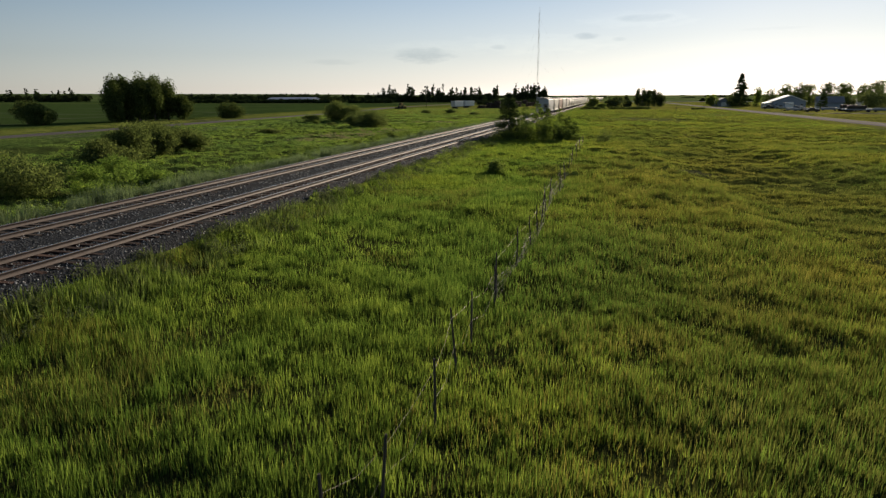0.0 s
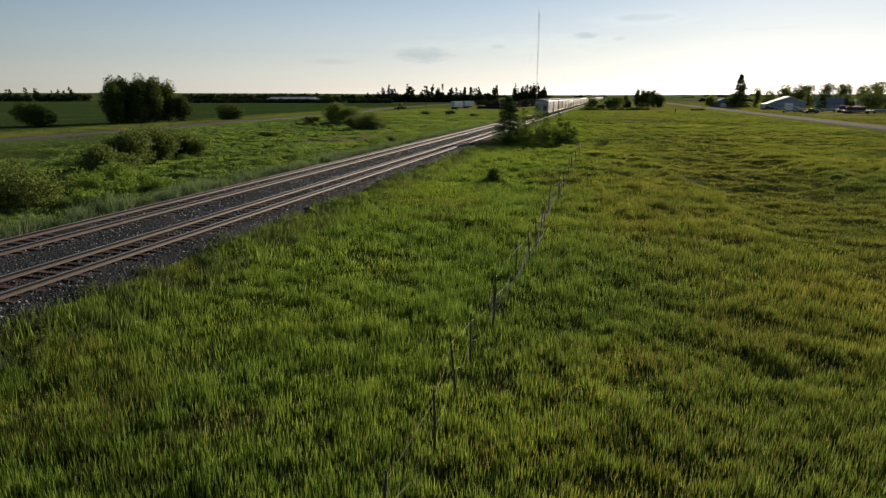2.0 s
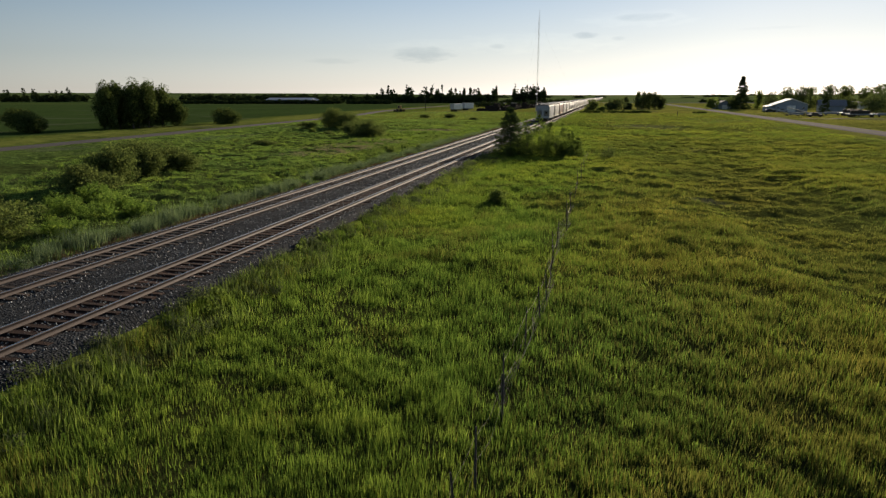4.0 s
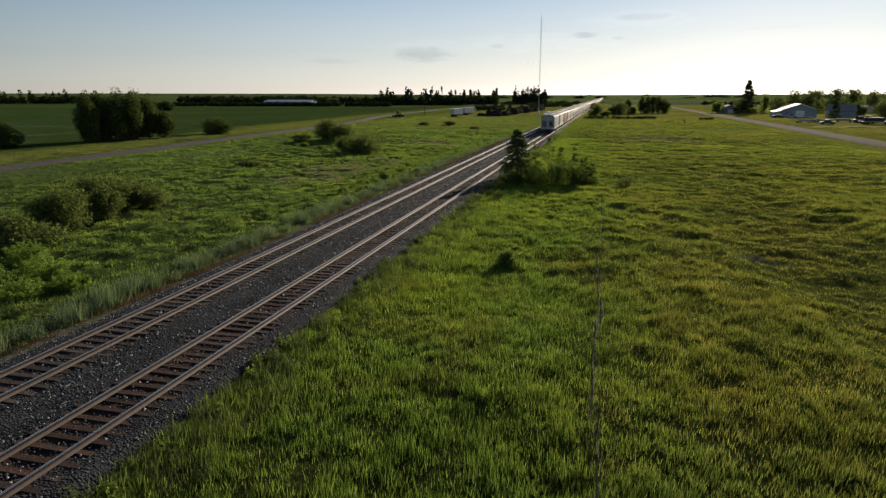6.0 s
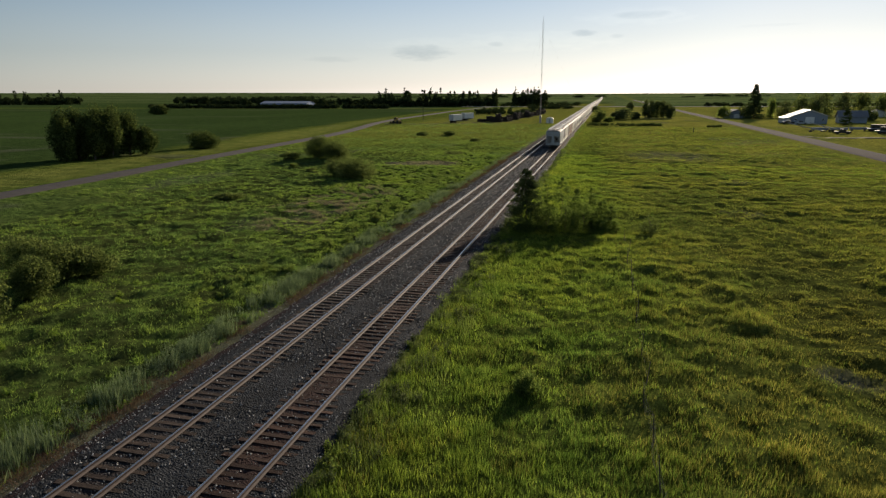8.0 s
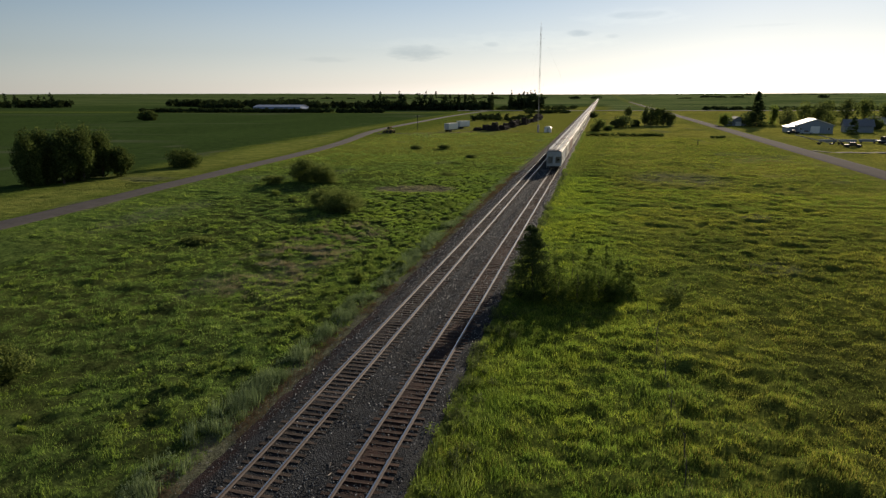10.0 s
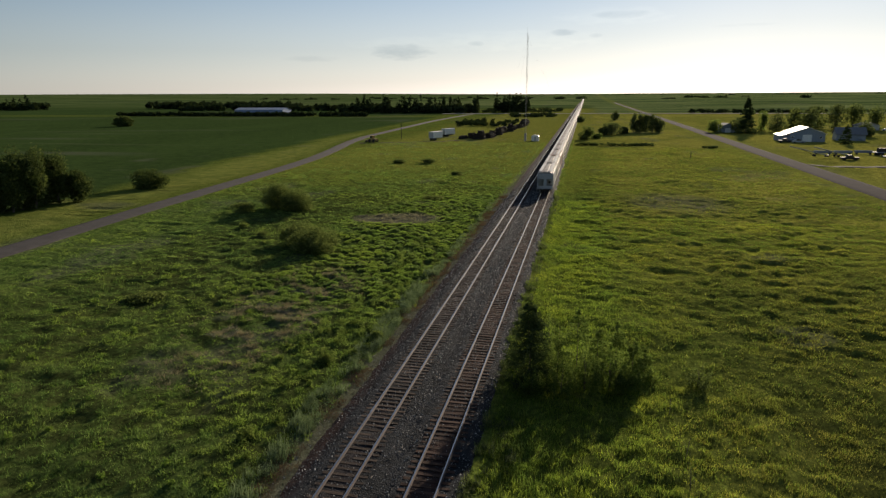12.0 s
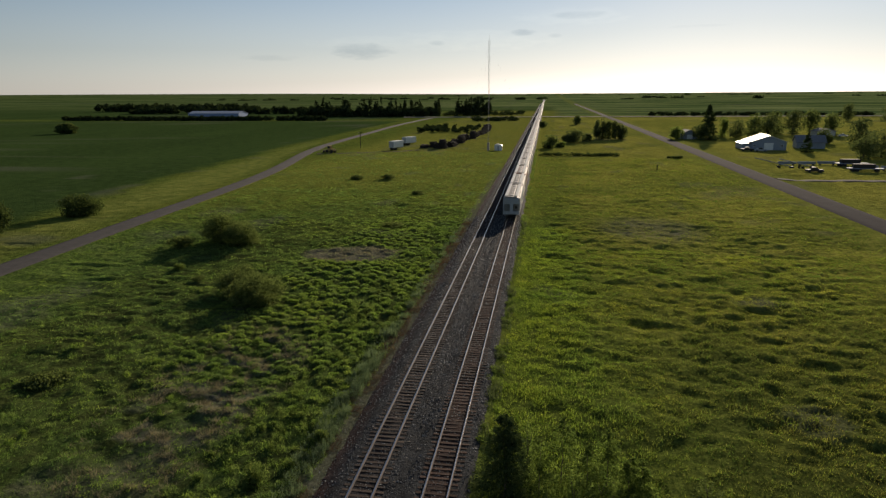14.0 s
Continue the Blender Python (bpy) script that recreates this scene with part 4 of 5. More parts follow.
plant("shrub", 16.3, 85.5, 1.9, 2.2, 1500, 0.06, M_WILLOW, "low grey-green bush in the meadow grass", "shrub", 41)
for i, (x, y, h, w, d) in enumerate([(-17.2, 29.8, 3.1, 7.4, 5.5), (-22.9, 43.5, 2.5, 4.8, 4.0), (-24.9, 48.6, 3.9, 5.0, 4.2), (-25.2, 53.0, 3.3, 3.2, 3.0), (-28.6, 57.2, 3.9, 9.0, 4.6), (-26.2, 58.6, 2.9, 5.0, 3.6)]):
    plant("shrub", x, y, h, w, 13000 if w > 4 else 8000, 0.065, M_WILLOW, "broad grey-green willow shrub in the pasture", "shrub", 50 + i, -0.06, 30, group="willows in the pasture", depth=d)
for i, (x, y, h, w) in enumerate([(-14.8, 35.4, 1.2, 3.0), (-16.6, 38.8, 1.3, 3.2), (-13.6, 37.6, 0.9, 2.4), (-18.6, 36.4, 1.4, 3.2), (-13.4, 31.5, 1.0, 2.8), (-19.8, 40.6, 1.3, 2.8)]):
    plant("shrub", x, y, h, w, 6500, 0.042, M_FRESH, "low yellow-green brush in front of the willows", "shrub", 60 + i, group="brush by the willows")
for i, (x, y, h, w) in enumerate([(-109, 116, 6.2, 7.5), (-105, 114.5, 5.8, 7.0), (-101.5, 113, 4.6, 5.5)]):
    plant("shrub", x, y, h, w, 6500, 0.11, M_TREE, "tall dark shrub on the field side of the lane", "shrub", 64 + i, -0.05, 30, group="shrubs beyond the lane")
# low wide ones at (-23, 166) and (-25, 203) added as stand-ins for dark hollows
for i, (x, y, h, w) in enumerate([(-48.5, 148.0, 5.4, 7.6), (-43.8, 146.5, 4.2, 7.0), (-32.2, 122.5, 4.0, 6.6), (-28.2, 118.6, 4.0, 7.4), (-36, 131, 1.4, 2.4), (-53.5, 144.0, 2.0, 5.0), (-90.5, 167.5, 5.6, 8.6), (-23, 166, 1.3, 5.2), (-25, 203, 1.1, 4.0), (-9.5, 89, 1.0, 1.4), (-12.5, 72, 1.0, 1.3), (-37, 95, 0.8, 4.0), (-39.5, 231, 1.6, 5.0), (-49, 231, 1.5, 4.6), (-12.1, 83.8, 1.3, 1.8), (-40, 126, 0.9, 2.2), (-46, 131, 0.9, 1.8), (-309, 432, 7.5, 14.0)]):
    plant("shrub", x, y, h, w, (17000 if y < 150 and x > -60 else 9500) if h > 3 else 3000, (0.5 if w > 12 else 0.075 if x > -60 else 0.13) if h > 3 else (0.1 if w > 3 else 0.045), M_BUSH if w < 2 else M_TREE if x < -80 else M_WILLOW, "rounded dark shrub standing in the pasture", "shrub", 70 + i, -0.08, 40 if h > 3 else 24, group="bushes in the pasture")
for i, (x, y, h, w) in enumerate([(-98.5, 131, 11.2, 6.5), (-99, 135, 12, 7), (-98, 139, 11.6, 7), (-96, 142, 12.0, 7), (-94.5, 145, 11.2, 6.5), (-95, 135, 10.5, 6), (-94, 139, 11, 6), (-97, 129.5, 10.5, 6), (-92, 147.5, 7.5, 6.5), (-97.5, 133.5, 11.6, 6.5), (-96, 138, 12.2, 6.5), (-97, 144, 11.5, 7)]):
    plant("broadleaf_tree", x, y, h * 1.04, w * 0.9, 8500, 0.16, M_TREE, "dark broad-leaved tree in a clump beside the lane", "tree", 90 + i, -0.04, 40, group="clump by the lane")

# trees by the farm and along the crossing road
for i, (x, y, h, w, m) in enumerate([(8, 343, 6.5, 9, M_WILLOW), (20.5, 378, 8, 12.5, M_FARM_HAZED), (33.0, 399, 12.4, 5.5, M_FARM_HAZED), (36.0, 400, 11.8, 5.5, M_FARM_HAZED), (39.5, 399.5, 11.2, 5.5, M_WILLOW), (43.0, 400, 11.5, 6, M_FARM_HAZED), (46.5, 401, 10.0, 6, M_FARM_HAZED), (17, 377, 5.5, 8, M_FARM_HAZED), (13, 350, 3, 6, M_BUSH), (27, 384, 4, 6, M_FARM_HAZED), (74.2, 401, 7.5, 8, M_BUSH), (86.5, 402, 10, 9.5, M_FARM_HAZED), (102, 420, 12.7, 6.2, M_BUSH), (107, 412, 13, 10, M_FARM_HAZED), (115, 410, 14, 11, M_WILLOW), (123, 415, 14.5, 11, M_FARM_HAZED),
                                     (137, 446, 16, 12, M_WILLOW), (146, 444, 17, 13, M_FARM_HAZED), (156, 446, 16.5, 12, M_WILLOW), (164, 438, 15, 12, M_WILLOW), (121, 303, 11, 11, M_FARM_HAZED), (130, 309, 13, 13, M_FARM_HAZED), (141, 318, 13, 13, M_FARM_HAZED), (142, 353, 15, 13.5, M_FARM_HAZED), (155, 347, 13, 11, M_FARM_HAZED), (167, 370, 14, 13, M_FARM_HAZED), (178, 352, 13, 12, M_FARM_HAZED), (249, 618, 16.6, 11, M_FARM_HAZED), (270, 600, 15, 14, M_FARM_HAZED), (136, 375, 9, 8, M_FARM_HAZED), (30, 560, 9, 7, M_FARM_HAZED), (4, 520, 5, 8, M_FARM_HAZED), (190, 380, 13, 14, M_FARM_HAZED), (205, 365, 12, 14, M_FARM_HAZED)]):
    plant("broadleaf_tree", x, y, h, w, 2400, 0.26 if h < 14 else 0.34, m, "broad-leaved tree near the farmyard", "tree", 120 + i, -0.1, 20, group="trees near the farm")
plant("spruce", 88, 394, 18.3, 12.0, 7000, 0.34, M_SPRUCE, "tall dark pointed spruce in the farmyard", "tree", 2, trunk=0.25, conifer=True)
plant("spruce", 111.5, 329, 8, 6.0, 2500, 0.25, M_SPRUCE, "dark spruce in front of the farmhouse", "tree", 3, trunk=0.15, conifer=True)


def belt(name, label, spots, material, seed, leaf=0.5, per=260):
    """Trees far off in one belt; spots: (x, y, h, w, conifer)."""
    rng = np.random.default_rng(seed)
    VV, FF, b = [], [], 0
    for x, y, h, w, con in spots:
        V, F = conifer_arrays(rng, h, w, 3 * per, leaf * 0.62, 0.55) if con else crown_arrays(rng, h, w, per, leaf, 0.02, 9)[:2]
        VV.append(V + np.array([x, y, FIELD]))
        FF.append(F + b)
        b += len(V)
    return tagged(new(name, mesh_of(name, np.concatenate(VV), np.concatenate(FF), [material])), label, "tree belt", kind="stuff")


def spread(rng, x0, x1, y, dy, n, h0, h1, w0, w1, con=0.0):
    return [(rng.uniform(x0, x1), y + rng.uniform(-dy, dy), rng.uniform(h0, h1), rng.uniform(w0, w1), rng.random() < con) for _ in range(n)]


R_ = random.Random(5)
belt("tree_belt", "dark shelter belt of mixed trees across the fields", spread(R_, -265, -112, 745, 12, 120, 7, 13, 7, 11, 0.15) + spread(R_, -255, -60, 752, 10, 40, 15, 23, 4.5, 7, 0.7) + spread(R_, -92, -56, 765, 6, 26, 13, 21, 5, 7, 0.5), M_BELT, 31, 1.25, 110)
belt("tree_belt", "low dark hedge along the crop field", spread(R_, -480, -200, 638, 4, 260, 3.4, 5.2, 5, 8), M_BELT, 32, 0.9, 76)
belt("tree_belt", "dark wood on the far side of the crop field", spread(R_, -690, -430, 975, 20, 130, 9, 14, 11, 17, 0.08) + spread(R_, -560, -250, 850, 10, 130, 5, 11, 8, 12, 0.12), M_BELT, 33, 1.5, 110)
belt("tree_belt", "row of dark conifers far across the fields", spread(R_, -1080, -820, 890, 20, 90, 9, 15, 10, 16) + spread(R_, -1010, -840, 880, 12, 20, 16, 24, 7, 10, 0.7), M_BELT, 34, 1.5, 100)
belt("tree_belt", "low hedge beyond the gravel crossroad", spread(R_, 105, 330, 756, 5, 90, 3, 5, 6, 9), M_BELT, 35, 0.8, 80)
belt("tree_belt", "scrub along the edge of the stacked timber", spread(R_, -75, -40, 470, 30, 30, 2, 5, 4, 7) + spread(R_, -60, -20, 640, 20, 30, 2, 4.5, 6, 10) + spread(R_, -110, -20, 800, 40, 40, 3, 6, 8, 14), M_BELT, 36, 0.6, 100)
belt("tree_belt", "faint tree belts on the prairie horizon", spread(R_, -3000, 3000, 3300, 300, 150, 8, 18, 40, 90) + spread(R_, -1500, 2500, 2300, 200, 60, 6, 12, 30, 60), M_BELT, 37, 4.0, 90)
# grassy dark banks and hollows
belt("bank_scrub", "dark scrubby bank across the meadow", spread(R_, 5, 34, 307, 1.0, 44, 0.9, 1.6, 2, 3.5) + spread(R_, 50, 58, 299, 1.0, 12, 0.7, 1.2, 2, 3), M_TREE, 38, 0.2, 110)

# ---- the train ----
def paint(name, c, dirt=(0.16, 0.13, 0.1), rough=0.5):
    return worn(name, c, tuple(min(1, 1.12 * v) for v in c), 0.9, rough, 0.0, 0.003, 0.4, tuple(0.55 * a + 0.45 * b for a, b in zip(c, dirt)), stretch=(1, 1, 0.35))


M_CARGREY = paint("grey_car_paint", (0.31, 0.325, 0.34))
M_CARWHITE = paint("white_car_paint", (0.48, 0.455, 0.42))
M_CARBROWN = paint("brown_car_paint", (0.2, 0.1, 0.07))
M_CARROOF = worn("galvanised_roof", (0.17, 0.165, 0.16), (0.27, 0.26, 0.25), 1.2, 0.6, 0.1)
M_GRATE = worn("walkway_steel", (0.36, 0.355, 0.34), (0.5, 0.5, 0.48), 3, 0.5, 0.4)
M_IRON = worn("dark_iron", (0.025, 0.022, 0.02), (0.07, 0.06, 0.05), 4, 0.7, 0.3)
M_YELLOW = worn("yellow_mark", (0.5, 0.32, 0.03), (0.6, 0.4, 0.05), 4, 0.6)
M_INK = worn("dark_lettering", (0.05, 0.05, 0.05), (0.09, 0.09, 0.09), 4, 0.7)
PITCH = 18.25


def loft(bm, sections, close=True):
    """Skin between closed sections of the same number of points."""
    rows = [[bm.verts.new(p_) for p_ in s] for s in sections]
    k = len(rows[0])
    for a, b in zip(rows, rows[1:]):
        for i in range(k):
            j = (i + 1) % k
            bm.faces.new((a[i], a[j], b[j], b[i]))
    bm.faces.new(rows[0][::-1])
    bm.faces.new(rows[-1])
    bmesh.ops.recalc_face_normals(bm, faces=bm.faces)
    return bm


def car_section(y, zb, round_=False, top=4.05):
    """One side-to-side section of a hopper body, from its lower edge zb up to the eaves."""
    pts = []
    for i in range(7):
        t = i / 6
        z = zb + (top - zb) * t
        out = 1.5 + 0.1 * math.sin(math.pi * (0.15 + 0.8 * t)) if not round_ else 1.0 + 0.6 * math.sin(math.pi * (0.12 + 0.78 * t))
        pts.append((out, y, z))
    return pts + [(-x, y_, z) for x, y_, z in reversed(pts)]


def truck(parent, y0, detail=True):
    for sx in (-1, 1):
        bm = B()
        prism(bm, [(y0 - 1.25, 0.52), (y0 - 1.15, 0.36), (y0 - 0.75, 0.4), (y0 - 0.35, 0.22), (y0 + 0.35, 0.22), (y0 + 0.75, 0.4), (y0 + 1.15, 0.36), (y0 + 1.25, 0.52), (y0 + 0.6, 0.72), (y0 - 0.6, 0.72)], "x", sx * 1.02, sx * 1.14)
        f = part("truck_frame", bm, M_IRON, parent)
        bm = B()
        for k in (-0.12, 0.0, 0.12) if detail else (0.0,):
            tube(bm, (sx * 1.16, y0 + k, 0.27), (sx * 1.16, y0 + k, 0.52), 0.05, n=6)
        part("spring", bm, M_IRON, f)
    for dy in (-0.9, 0.9):
        bm = B()
        tube(bm, (-1.0, y0 + dy, 0.42), (1.0, y0 + dy, 0.42), 0.08, n=8)
        ax = part("axle", bm, M_IRON, parent)
        for sx in (-0.755, 0.755):
            bm = B()
            tube(bm, (sx - 0.06, y0 + dy, 0.42), (sx + 0.06, y0 + dy, 0.42), 0.42, n=14 if detail else 8)
            tube(bm, (sx - 0.075 * (1 if sx > 0 else -1) - 0.01, y0 + dy, 0.42), (sx - 0.075 * (1 if sx > 0 else -1) + 0.01, y0 + dy, 0.42), 0.45, n=14 if detail else 8)
            part("wheel", bm, M_IRON, ax)


def ladder(parent, x, y, z0, z1, material, along="y", wide=0.4):
    bm = B()
    d = Vector((0, wide / 2, 0)) if along == "y" else Vector((wide / 2, 0, 0))
    for s in (-1, 1):
        tube(bm, Vector((x, y, z0)) + s * d, Vector((x, y, z1)) + s * d, 0.022, n=5)
    z = z0 + 0.15
    while z < z1:
        tube(bm, Vector((x, y, z)) - d, Vector((x, y, z)) + d, 0.016, n=5)
        z += 0.33
    return part("ladder", bm, material, parent)


def hopper_car(material, label, detail=True, round_=False):
    """A covered hopper wagon; its rear coupler stands at y = 0."""
    car = tagged(new("hopper_car"), label, "train car", "cars of the train")
    y0, y1 = 0.75, PITCH - 0.75
    bm = loft(B(), [car_section(y0 + 0.25, 3.05, round_), car_section(y0 + 0.7, 2.6, round_), car_section(y0 + 2.3, 1.3, round_), car_section(PITCH / 2, 1.15, round_), car_section(y1 - 2.3, 1.3, round_), car_section(y1 - 0.7, 2.6, round_), car_section(y1 - 0.25, 3.05, round_)])
    body = part("body", bm, material, car)
    roof = []
    for y in (y0 + 0.2, y1 - 0.2):
        roof.append([(1.62, y, 4.03), (1.55, y, 4.12), (0.9, y, 4.32), (0, y, 4.42), (-0.9, y, 4.32), (-1.55, y, 4.12), (-1.62, y, 4.03)])
    part("roof", loft(B(), roof), M_CARROOF if material is not M_CARBROWN else material, car)
    for sx in (-1, 1):
        part("side_sill", box(B(), sx * 1.5 - 0.06, sx * 1.5 + 0.06, y0, y1, 0.98, 1.3, 0.015), material, car)
        bm = B()
        box(bm, sx * 0.95 - 0.3, sx * 0.95 + 0.3, y0 + 0.1, y1 - 0.1, 4.58, 4.62)
        w = part("walkway", bm, M_GRATE, car)
        bm = B()
        for k in range(12 if detail else 5):
            y = y0 + 0.5 + k * (y1 - y0 - 1.0) / (11 if detail else 4)
            prism(bm, [(sx * 1.25, 4.6), (sx * 1.55, 4.1), (sx * 1.5, 4.1), (sx * 1.19, 4.6)], "y", y - 0.03, y + 0.03)
            box(bm, sx * 0.7 - 0.03, sx * 0.7 + 0.03, y - 0.03, y + 0.03, 4.3, 4.6)
        part("bracket", bm, M_GRATE, w)["kind"] = "stuff"
    for k in range(5):
        y = y0 + 1.2 + k * 2.9
        part("hatch", box(B(), -0.35, 0.35, y, y + 2.4, 4.38, 4.52, 0.03), M_CARROOF, car)
    for s, ye in ((-1, y0), (1, y1)):
        lo, hi = (ye, ye + 0.14) if s < 0 else (ye - 0.14, ye)
        bm = B()
        box(bm, -1.5, 1.5, lo, hi, 3.0, 4.06, 0.01)
        end = part("end_panel", bm, material, car)
        for x, hw in ((-1.44, 0.06), (0.0, 0.3), (1.44, 0.06)):
            part("end_post", box(B(), x - hw, x + hw, lo + 0.003, hi - 0.003, 1.6, 3.0), material, end)
        part("end_sill", box(B(), -1.5, 1.5, lo, hi, 1.0, 1.6, 0.01), material, car)
        part("slope_sheet", prism(B(), [(ye - s * 0.35, 3.02), (ye - s * 2.2, 1.3), (ye - s * 2.2, 1.2), (ye - s * 0.2, 2.98)], "x", -1.4, 1.4), material, car)
        if detail:
            ladder(car, 1.6, ye - s * 0.45, 0.6, 4.0, M_GRATE)
            ladder(car, -1.6, ye - s * 0.45, 0.6, 4.0, M_GRATE)
            ladder(car, -1.0, ye + s * 0.06, 0.6, 4.0, M_GRATE, "x")
            part("brake_wheel", tube(B(), (0.9, ye + s * 0.03, 2.4), (0.9, ye + s * 0.1, 2.4), 0.28, n=14), M_IRON, car)
            bm = box(B(), -0.12, 0.12, min(ye, ye + s * 0.72), max(ye, ye + s * 0.72), 0.72, 1.0, 0.03)
            part("coupler", bm, M_IRON, car)
    for k in range(3):
        yc = PITCH / 2 + (k - 1) * 3.5
        top = [(-1.3, yc - 1.2, 1.28), (1.3, yc - 1.2, 1.28), (1.3, yc + 1.2, 1.28), (-1.3, yc + 1.2, 1.28)]
        bot = [(-0.5, yc - 0.3, 0.42), (0.5, yc - 0.3, 0.42), (0.5, yc + 0.3, 0.42), (-0.5, yc + 0.3, 0.42)]
        part("discharge_chute", loft(B(), [bot, top]), material if k == 1 else M_IRON, car)
    part("centre_sill", box(B(), -0.2, 0.2, y0, y1, 0.75, 1.1), M_IRON, car)
    for yt in (y0 + 1.75, y1 - 1.75):
        truck(car, yt, detail)
    if detail:
        # unreadable lettering as bars, yellow marks low on the side
        for sx in (-1, 1):
            for (ya, yb, z, h) in ((y0 + 2.6, y0 + 4.2, 2.55, 0.28), (y0 + 2.6, y0 + 4.3, 2.1, 0.28), (y0 + 2.7, y0 + 3.9, 1.75, 0.08), (y1 - 4.0, y1 - 3.2, 1.8, 0.3)):
                part("lettering", box(B(), sx * 1.597 - 0.008, sx * 1.597 + 0.008, ya, yb, z, z + h), M_INK, body, "dark lettering bar")
            for q in range(5):
                yq = y0 + 2.5 + q * 2.7
                part("reflector", box(B(), sx * 1.562 - 0.006, sx * 1.562 + 0.006, yq, yq + 0.1, 1.34, 1.64), M_YELLOW, body, "yellow reflective strip")
    return car


TRAIN_REAR = 168.0
KINDS = {"g": (M_CARGREY, "grey covered hopper car at the train's tail"), "w": (M_CARWHITE, "dusty white covered hopper car in the train"), "b": (M_CARBROWN, "rust-brown covered hopper car in the train")}


def train():
    made = {}
    order = "gwbwwrrwwwrwwwgwwbww"
    for i in range(96):
        k = order[i] if i < len(order) else order[(i * 7) % len(order)]
        full = i < 12
        key = (k, full)
        m = pose(0, TRAIN_REAR + i * PITCH, 0)
        if key in made:
            copy_thing(made[key], m)
        else:
            material, label = KINDS.get(k, (M_CARWHITE, "white round-sided covered hopper car in the train"))
            made[key] = hopper_car(material, label, full, k == "r")
            made[key].matrix_basis = m


train()


# ---- old fence through the meadow ----
M_POST = worn("weathered_post", (0.025, 0.022, 0.02), (0.075, 0.066, 0.058), 6, 0.95, stretch=(4, 4, 0.6))
M_WIRE = worn("old_fence_wire", (0.1, 0.09, 0.08), (0.2, 0.18, 0.16), 8, 0.6, 0.6)


def fence():
    f = tagged(new("fence"), "old leaning fence posts with torn wire netting in the meadow", "fence")
    rnd = random.Random(8)
    posts = []
    for y in (5.6, 7.4, 9.6, 12.1, 13.8, 16.4, 17.3, 20.7, 23.2, 25.1, 27.8, 31.1, 34.0, 37.9, 40.8, 44.2, 47.3, 49.0, 52.6, 57.0, 59.1, 63.5, 68.0, 72.0, 75.1, 80.5):
        x = 13.95 + rnd.uniform(-0.2, 0.2)
        z = on_ground(x, y)
        h = rnd.uniform(1.15, 1.6)
        t = Vector((x + rnd.uniform(-0.16, 0.16), y + rnd.uniform(-0.22, 0.22), z + h))
        part("post", tube(B(), (x, y, z - 0.2), t, 0.027, 0.02, 7), M_POST, f)
        posts.append((Vector((x, y, z)), t))
    for (a0, a1), (b0, b1) in zip(posts, posts[1:]):
        bm = B()
        for q in (0.45, 0.85):
            p0, p1 = a0.lerp(a1, q), b0.lerp(b1, q)
            mid = (p0 + p1) / 2 - Vector((0, 0, rnd.uniform(0.04, 0.3)))
            tube(bm, p0, mid, 0.002, n=4)
            tube(bm, mid, p1, 0.002, n=4)
        part("wire", bm, M_WIRE, f)
        if not 16 < a0.y < 45:
            continue
        # sagging netting between the posts
        bm = B()
        sag, reach = rnd.uniform(0.1, 0.3), rnd.uniform(0.5, 0.75)
        n = max(3, round((b0.y - a0.y) / 0.16))

        def net(u, v):
            lean = 0.2 * math.sin(3 * u + a0.y) * v
            return a0.lerp(b0, u) + Vector((lean, 0, 0.04 + v * (reach - 4 * sag * u * (1 - u))))
        for i in range(n):
            tube(bm, net(i / n, 0), net(i / n, 1), 0.003, n=3)
            for v in (0, 0.25, 0.5, 0.75, 1):
                tube(bm, net(i / n, v), net((i + 1) / n, v), 0.003, n=3)
        part("netting", bm, M_WIRE, f, "torn grey wire netting sagging between the posts")


fence()

# ---- mast, sheds, trailers and timber beyond the pasture ----
M_MAST = worn("galvanised_mast", (0.3, 0.27, 0.26), (0.42, 0.38, 0.36), 1, 0.5, 0.4)
M_WHITE = worn("white_panel", (0.72, 0.72, 0.7), (0.8, 0.8, 0.78), 0.8, 0.5)
M_GREYPANEL = worn("grey_panel", (0.35, 0.36, 0.37), (0.45, 0.46, 0.47), 0.8, 0.6)
M_TIMBER = worn("stacked_dark_timber", (0.014, 0.012, 0.011), (0.05, 0.04, 0.034), 2, 0.95, relief=0.02)
M_TIMBER_END = worn("cut_timber_end", (0.22, 0.19, 0.16), (0.4, 0.36, 0.31), 3, 0.9)
M_TYRE = worn("tyre_rubber", (0.02, 0.02, 0.02), (0.04, 0.04, 0.04), 6, 0.9)
M_MACHINE = worn("faded_yellow_machine", (0.3, 0.2, 0.06), (0.42, 0.29, 0.1), 2, 0.6)
M_GLASS = worn("dark_window_glass", (0.03, 0.035, 0.04), (0.05, 0.055, 0.06), 1, 0.1, 0.0, 0.0005, 0.5)
M_BLUEWALL = worn("blue_grey_siding", (0.2, 0.24, 0.3), (0.28, 0.32, 0.38), 0.8, 0.6, stretch=(4, 4, 0.3))
M_BLUESHED = worn("blue_steel_wall", (0.16, 0.24, 0.42), (0.22, 0.3, 0.5), 0.3, 0.5, stretch=(4, 4, 0.3))
M_METALROOF = worn("pale_metal_roof", (0.6, 0.6, 0.6), (0.72, 0.72, 0.72), 0.6, 0.3, 0.6, spec=0.6, stretch=(4, 0.3, 1))
M_BLUEROOF = worn("faded_blue_roof", (0.32, 0.36, 0.44), (0.42, 0.46, 0.54), 0.3, 0.6, spec=0.2)
